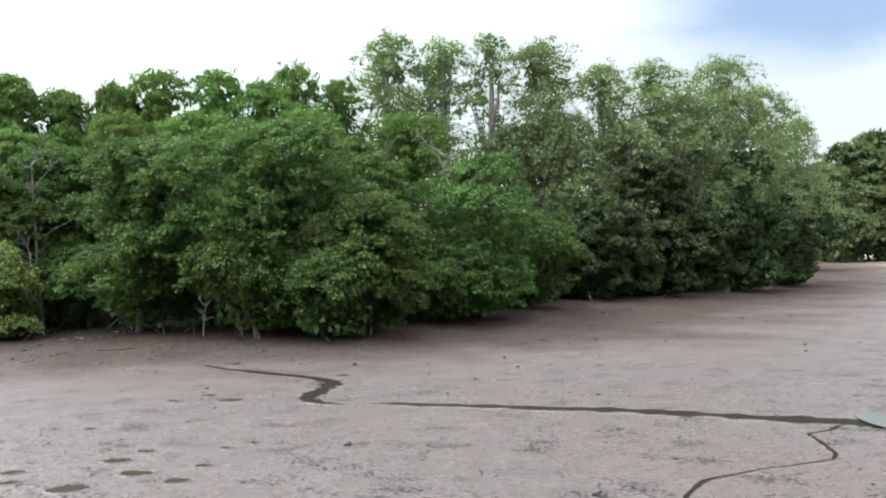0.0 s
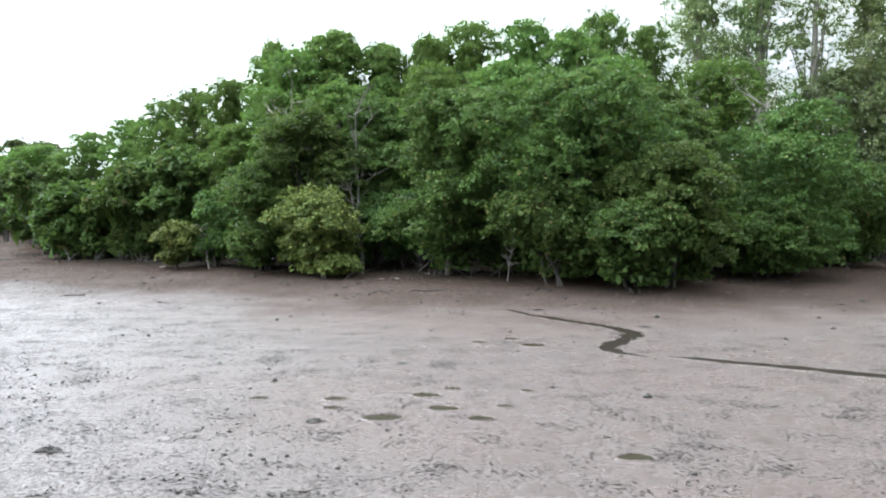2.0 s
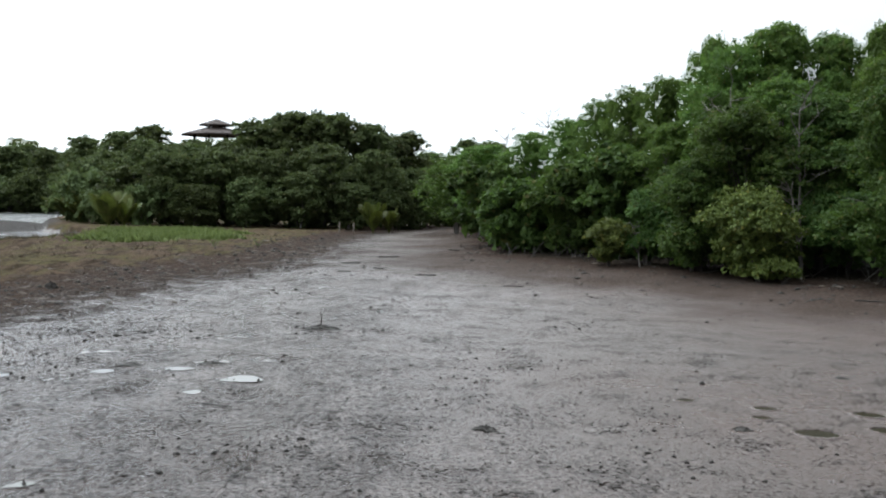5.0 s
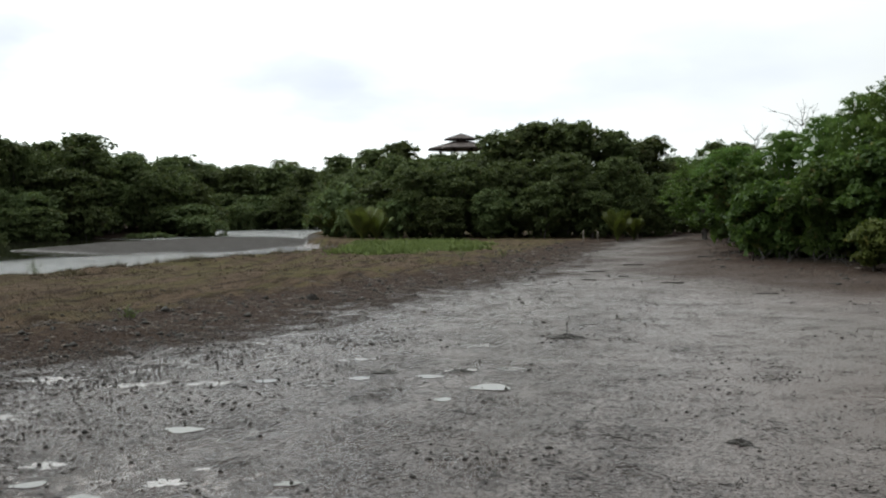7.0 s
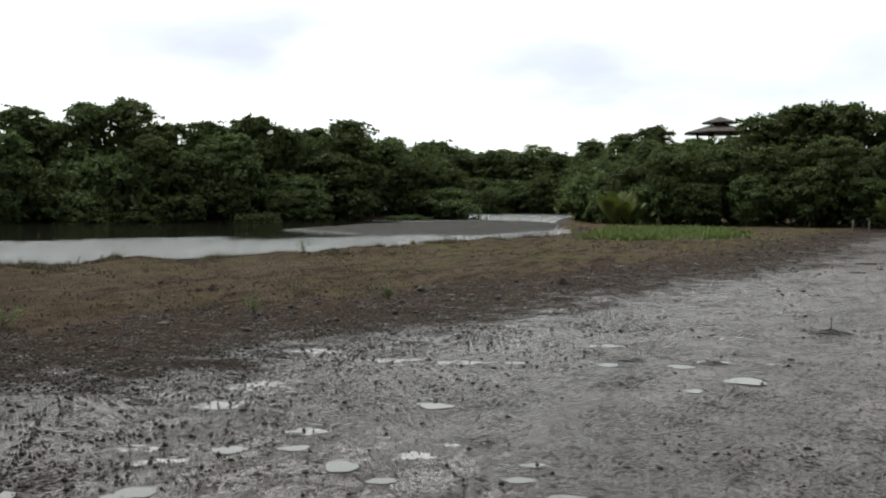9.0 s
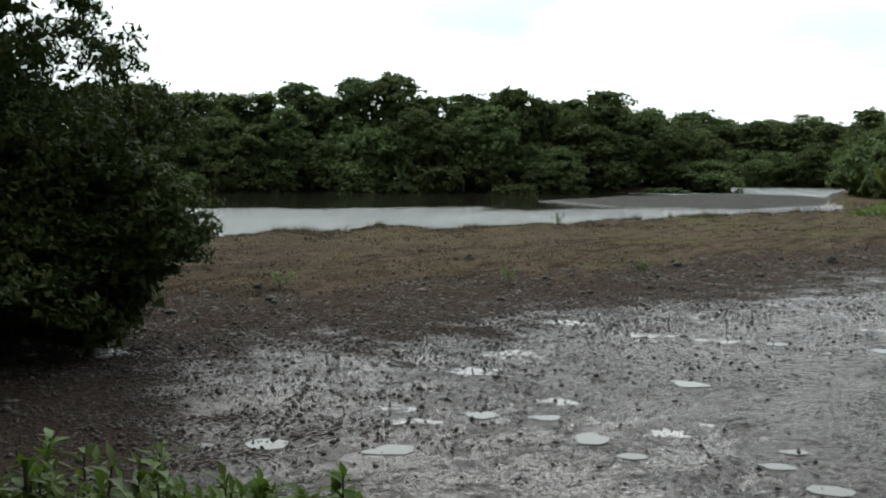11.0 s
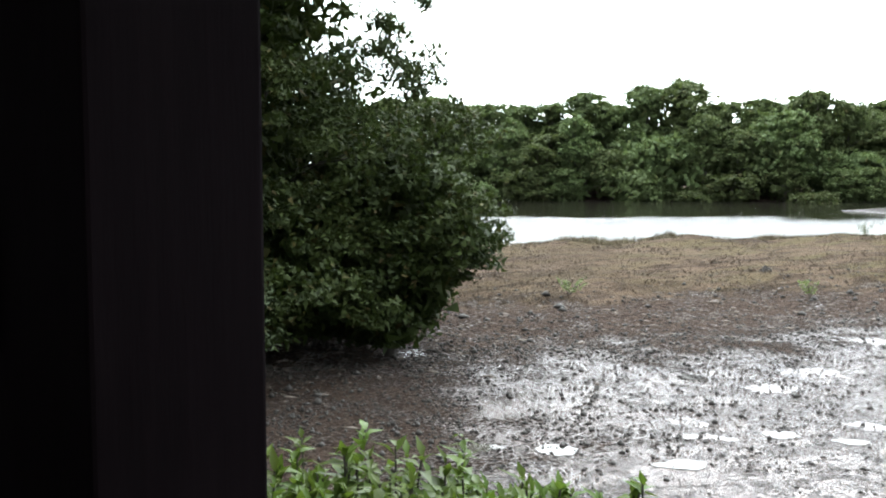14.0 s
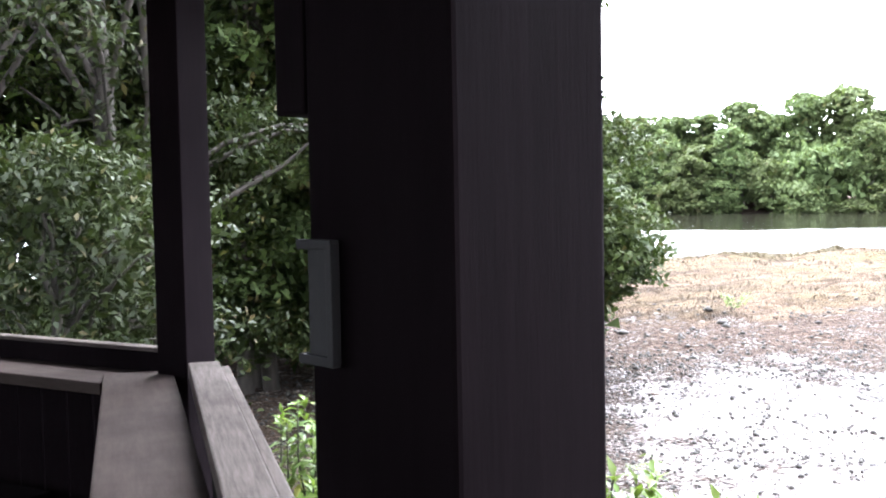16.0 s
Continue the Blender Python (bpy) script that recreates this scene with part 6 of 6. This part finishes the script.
def grass(name, pts, height, mat, label, seed, blades=3, wide=0.012):
    """Countless upright blades as one mesh of small triangles."""
    g = np.random.default_rng(seed)
    p = np.repeat(pts, blades, 0) + g.normal(0, 0.05, (len(pts) * blades, 2))
    hh = np.repeat(height, blades) * g.uniform(0.5, 1.3, len(p))
    z = land(p)[0] - 0.01
    a = g.uniform(0, 2 * np.pi, len(p))
    d = np.hypot(p[:, 0], p[:, 1])
    w_ = wide * (0.6 + d / 22)
    dx, dy = np.cos(a) * w_, np.sin(a) * w_
    lean = g.normal(0, 0.4, (len(p), 2)) * hh[:, None]
    v = np.stack([np.stack([p[:, 0] - dx, p[:, 1] - dy, z], -1), np.stack([p[:, 0] + dx, p[:, 1] + dy, z], -1),
                  np.stack([p[:, 0] + lean[:, 0], p[:, 1] + lean[:, 1], z + hh], -1)], 1).reshape(-1, 3)
    return tagged(new(name, mesh_from(name, v, np.arange(len(v)).reshape(-1, 3), mat)), label, "grass", kind="stuff")


def on_turf(p, r_):
    b = signed(p, BANK, SPIT)
    u = swell(p * 0.6 + 5)
    return (b > 2.2) & (signed(p, RIVERSIDE, RIVER_AREA) < 0.1) & (r_.uniform(0, 1, len(p)) < 0.15 + 0.85 * step(u, -0.5, 0.6)) & (p[:, 1] > 5)


pt, r = scatter(50000, -84, 4, 14, 75, on_turf, 41)
grass("dry_grass", pt, 0.02 + 0.035 * np.random.default_rng(8).random(len(pt)) + 0.05 * step(swell(pt * 2.3 + 9), 0.1, 0.9), DRY_GRASS, "short dry brown grass on the mud spit", 1)


def on_lip(p, r_):
    d = signed(p, RIVERSIDE, RIVER_AREA)
    return (np.abs(d + 0.7) < 0.6) & (r_.uniform(0, 1, len(p)) < step(swell(p * 1.9), -0.6, 0.8)) & (p[:, 1] > 5)


pt, r = scatter(90000, -72, -15, 26, 68, on_lip, 42)
grass("bank_grass", pt, (0.05 + 0.13 * step(swell(pt * 3.1 + 2), -0.7, 0.9)) * (0.5 + 0.9 * np.random.default_rng(9).random(len(pt))), OLIVE_GRASS, "tufts of dry grass along the river's edge", 2, blades=5)
MEADOW = np.array([(48, 20.5), (50, 16), (56, 15.5), (66, 17.5), (77, 21.5), (74, 27), (66, 25.5), (57, 22.5)], float)


def on_meadow(p, r_):
    d = signed(p, np.vstack([MEADOW, MEADOW[:1]]), MEADOW) + 2.0 * swell(p * 0.8)
    return (r_.uniform(0, 1, len(p)) < 0.95 * step(d, -1.0, 1.5)) & (signed(p, RIVERSIDE, RIVER_AREA) < -0.5)


pt, r = scatter(60000, -82, -62, 38, 86, on_meadow, 43)
grass("green_grass", pt, 0.09 + 0.20 * np.random.default_rng(10).random(len(pt)), GREEN_GRASS, "fresh green grass patch on the spit", 3, wide=0.014)


def herb(x, y, h, w, seed, mat=None, label="small grey-green weed on the turf"):
    g = np.random.default_rng(seed)
    ob = empty("weed", x, y, ground_z(x, y))
    stalks, pts, dirs = [], [], []
    for _ in range(9):
        tip = np.array([g.normal(0, w * 0.4), g.normal(0, w * 0.4), h * g.uniform(0.6, 1.0)])
        stalks.append(tube(np.array([(0, 0, -0.03), tip * (0.4, 0.4, 0.6), tip]), (0.008, 0.006, 0.003), 4))
        for f_ in np.linspace(0.35, 1, 9):
            pts.append(tip * f_ + g.normal(0, 0.02, 3)); dirs.append(unit(g.normal(0, 1, 3) + (0, 0, 0.8)))
    part("stalk", tubes_mesh("stalk", stalks, STAKE), ob)
    v, f = leaves(np.array(pts), np.array(dirs), 0.09, g, slim=0.35)
    part("foliage", mesh_from("foliage", v, f, mat or LEAF_PALE), ob)
    tagged(ob, label, "weed", "weeds on the turf")


herb(28.6, 23.2, 0.55, 0.45, 1, label="small pale shrub at the river's edge")
for q, (x, y, h) in enumerate(((15.4, 13.7, 0.4), (11.0, 15.5, 0.35), (20.0, 13.6, 0.35), (44.0, 12.5, 0.55), (50.0, 12.0, 0.6))):
    herb(x, y, h, 0.4, 50 + q)

# ---- palms ----


def nipa(x, y, h, n, seed, label="clump of nipa palm with arching fronds", mat=None):
    g = np.random.default_rng(seed)
    ob = empty("nipa_palm", x, y, ground_z(x, y))
    for k in range(n):
        a = k * 2.4 + g.uniform(-0.3, 0.3)
        L = h * g.uniform(0.75, 1.1)
        out = g.uniform(0.15, 0.75)
        t = np.linspace(0, 1, 12)
        rx = out * L * t ** 1.4
        rz = L * (t - 0.38 * out * t ** 2.6)
        spine = np.column_stack([np.cos(a) * rx, np.sin(a) * rx, rz])
        vs, fs = [], []
        base_v, base_f = tube(spine, np.linspace(0.05, 0.01, 12), 4)
        vs.append(base_v); fs += [tuple(q) for q in base_f]
        o = len(base_v)
        side = np.array([-math.sin(a), math.cos(a), 0])
        for q in np.linspace(2.0, 10.9, 34):
            p0 = np.array([np.interp(q, np.arange(12), spine[:, c]) for c in range(3)])
            ll = 0.30 * L * math.sin(math.pi * (q - 1) / 11) + 0.1
            fw = spine[min(11, int(q) + 1)] - spine[int(q)]
            fw = fw / (np.linalg.norm(fw) + 1e-6)
            for sgn in (-1, 1):
                tip = p0 + (side * sgn * 0.8 + fw * 0.6 + np.array([0, 0, -0.25])) * ll
                vs.append(np.array([p0 - fw * 0.05, p0 + fw * 0.05, tip])); fs.append((o, o + 1, o + 2)); o += 3
        part("frond", mesh_from("frond", np.vstack(vs), fs, mat or PALM_LEAF), ob)
    return tagged(ob, label, "palm", "palms by the river")


for q, (b, d, h, n) in enumerate(((-68.5, 80, 3.0, 14), (-66.4, 98, 3.4, 14), (-67.0, 96, 3.0, 12), (-69.3, 82, 2.6, 12), (-82.9, 82, 2.6, 16), (-83.8, 84, 2.2, 12))):
    nipa(*heading(b, d), h, n, 60 + q)


def coconut(x, y, h, seed):
    g = np.random.default_rng(seed)
    ob = empty("coconut_palm", x, y, ground_z(x, y))
    part("trunk", tubes_mesh("trunk", [tube([(0, 0, -0.3), (0.2, 0, h * 0.5), (0.1, 0.1, h)], (0.15, 0.11, 0.09), 7)], BARK_GREY), ob)
    for k in range(15):
        a = k * 2.4
        up = g.uniform(-0.2, 0.9)
        t = np.linspace(0, 1, 9)
        L = g.uniform(2.2, 3.0)
        spine = np.column_stack([np.cos(a) * L * t * 0.85, np.sin(a) * L * t * 0.85, h + up * L * 0.6 * t - 0.75 * L * t ** 2.4])
        vs, fs, o = [], [], 0
        side = np.array([-math.sin(a), math.cos(a), 0])
        for q in np.linspace(0.6, 7.9, 22):
            p0 = np.array([np.interp(q, np.arange(9), spine[:, c]) for c in range(3)])
            ll = 0.24 * L * math.sin(math.pi * (q + 1) / 10)
            fw = unit(spine[min(8, int(q) + 1)] - spine[int(q)])
            for sgn in (-1, 1):
                vs.append(np.array([p0 - fw * 0.07, p0 + fw * 0.07, p0 + (side * sgn * 0.8 + fw * 0.4 + (0, 0, -0.5)) * ll])); fs.append((o, o + 1, o + 2)); o += 3
        part("frond", mesh_from("frond", np.vstack(vs), fs, PALM_LEAF), ob)
    tagged(ob, "distant coconut palm above the wood", "palm", "coconut palms")


for q, (b, d, h) in enumerate(((-64.6, 206, 14.0), (-63.9, 208, 14.4), (-62.2, 210, 13.6))):
    coconut(*heading(b, d), h, 80 + q)

# ---- observation tower above the wood ----
tx, ty = heading(-74.15, 112)
tower = empty("observation_tower", tx, ty, ground_z(tx, ty), 20)
tagged(tower, "timber observation tower with a two-tier dark shingle roof", "tower")


def tier(r0, r1, z0, z1, thick):
    bm = bmesh.new()
    rings_ = []
    for r, z in ((r0, z0), (r0, z0 + thick), (r1, z1), (r1 * 0.96, z1 - thick)):
        rings_.append([bm.verts.new((math.cos(q * math.pi / 4 + 0.39) * r, math.sin(q * math.pi / 4 + 0.39) * r, z)) for q in range(8)])
    for a, b in ((0, 1), (1, 2), (2, 3), (3, 0)):
        for q in range(8):
            w_ = (q + 1) % 8
            bm.faces.new((rings_[a][q], rings_[a][w_], rings_[b][w_], rings_[b][q]))
    bmesh.ops.recalc_face_normals(bm, faces=bm.faces)
    return bm


part("lower_roof", tier(3.95, 1.15, 9.15, 10.05, 0.12), tower, "dark shingle skirt roof", ROOFING)
part("upper_roof", tier(2.0, 0.08, 10.25, 10.98, 0.10), tower, "dark shingle cap roof", ROOFING)
for q in range(8):
    a = q * math.pi / 4 + 0.39
    part("post", box_mesh((0.2, 0.2, 9.3), (math.cos(a) * 2.5, math.sin(a) * 2.5, 4.6)), tower, material=WOOD_DARK)
    part("lantern_post", box_mesh((0.1, 0.1, 0.45), (math.cos(a) * 0.95, math.sin(a) * 0.95, 10.15)), tower, material=WOOD_DARK)
    part("handrail", box_mesh((2.05, 0.08, 0.1), (math.cos(a + 0.39) * 2.31, math.sin(a + 0.39) * 2.31, 7.7), (0, 0, math.degrees(a + 0.39) + 90)), tower, material=WOOD_DARK)
part("deck", tier(2.8, 0.1, 6.6, 6.68, 0.12), tower, material=WOOD_DARK)
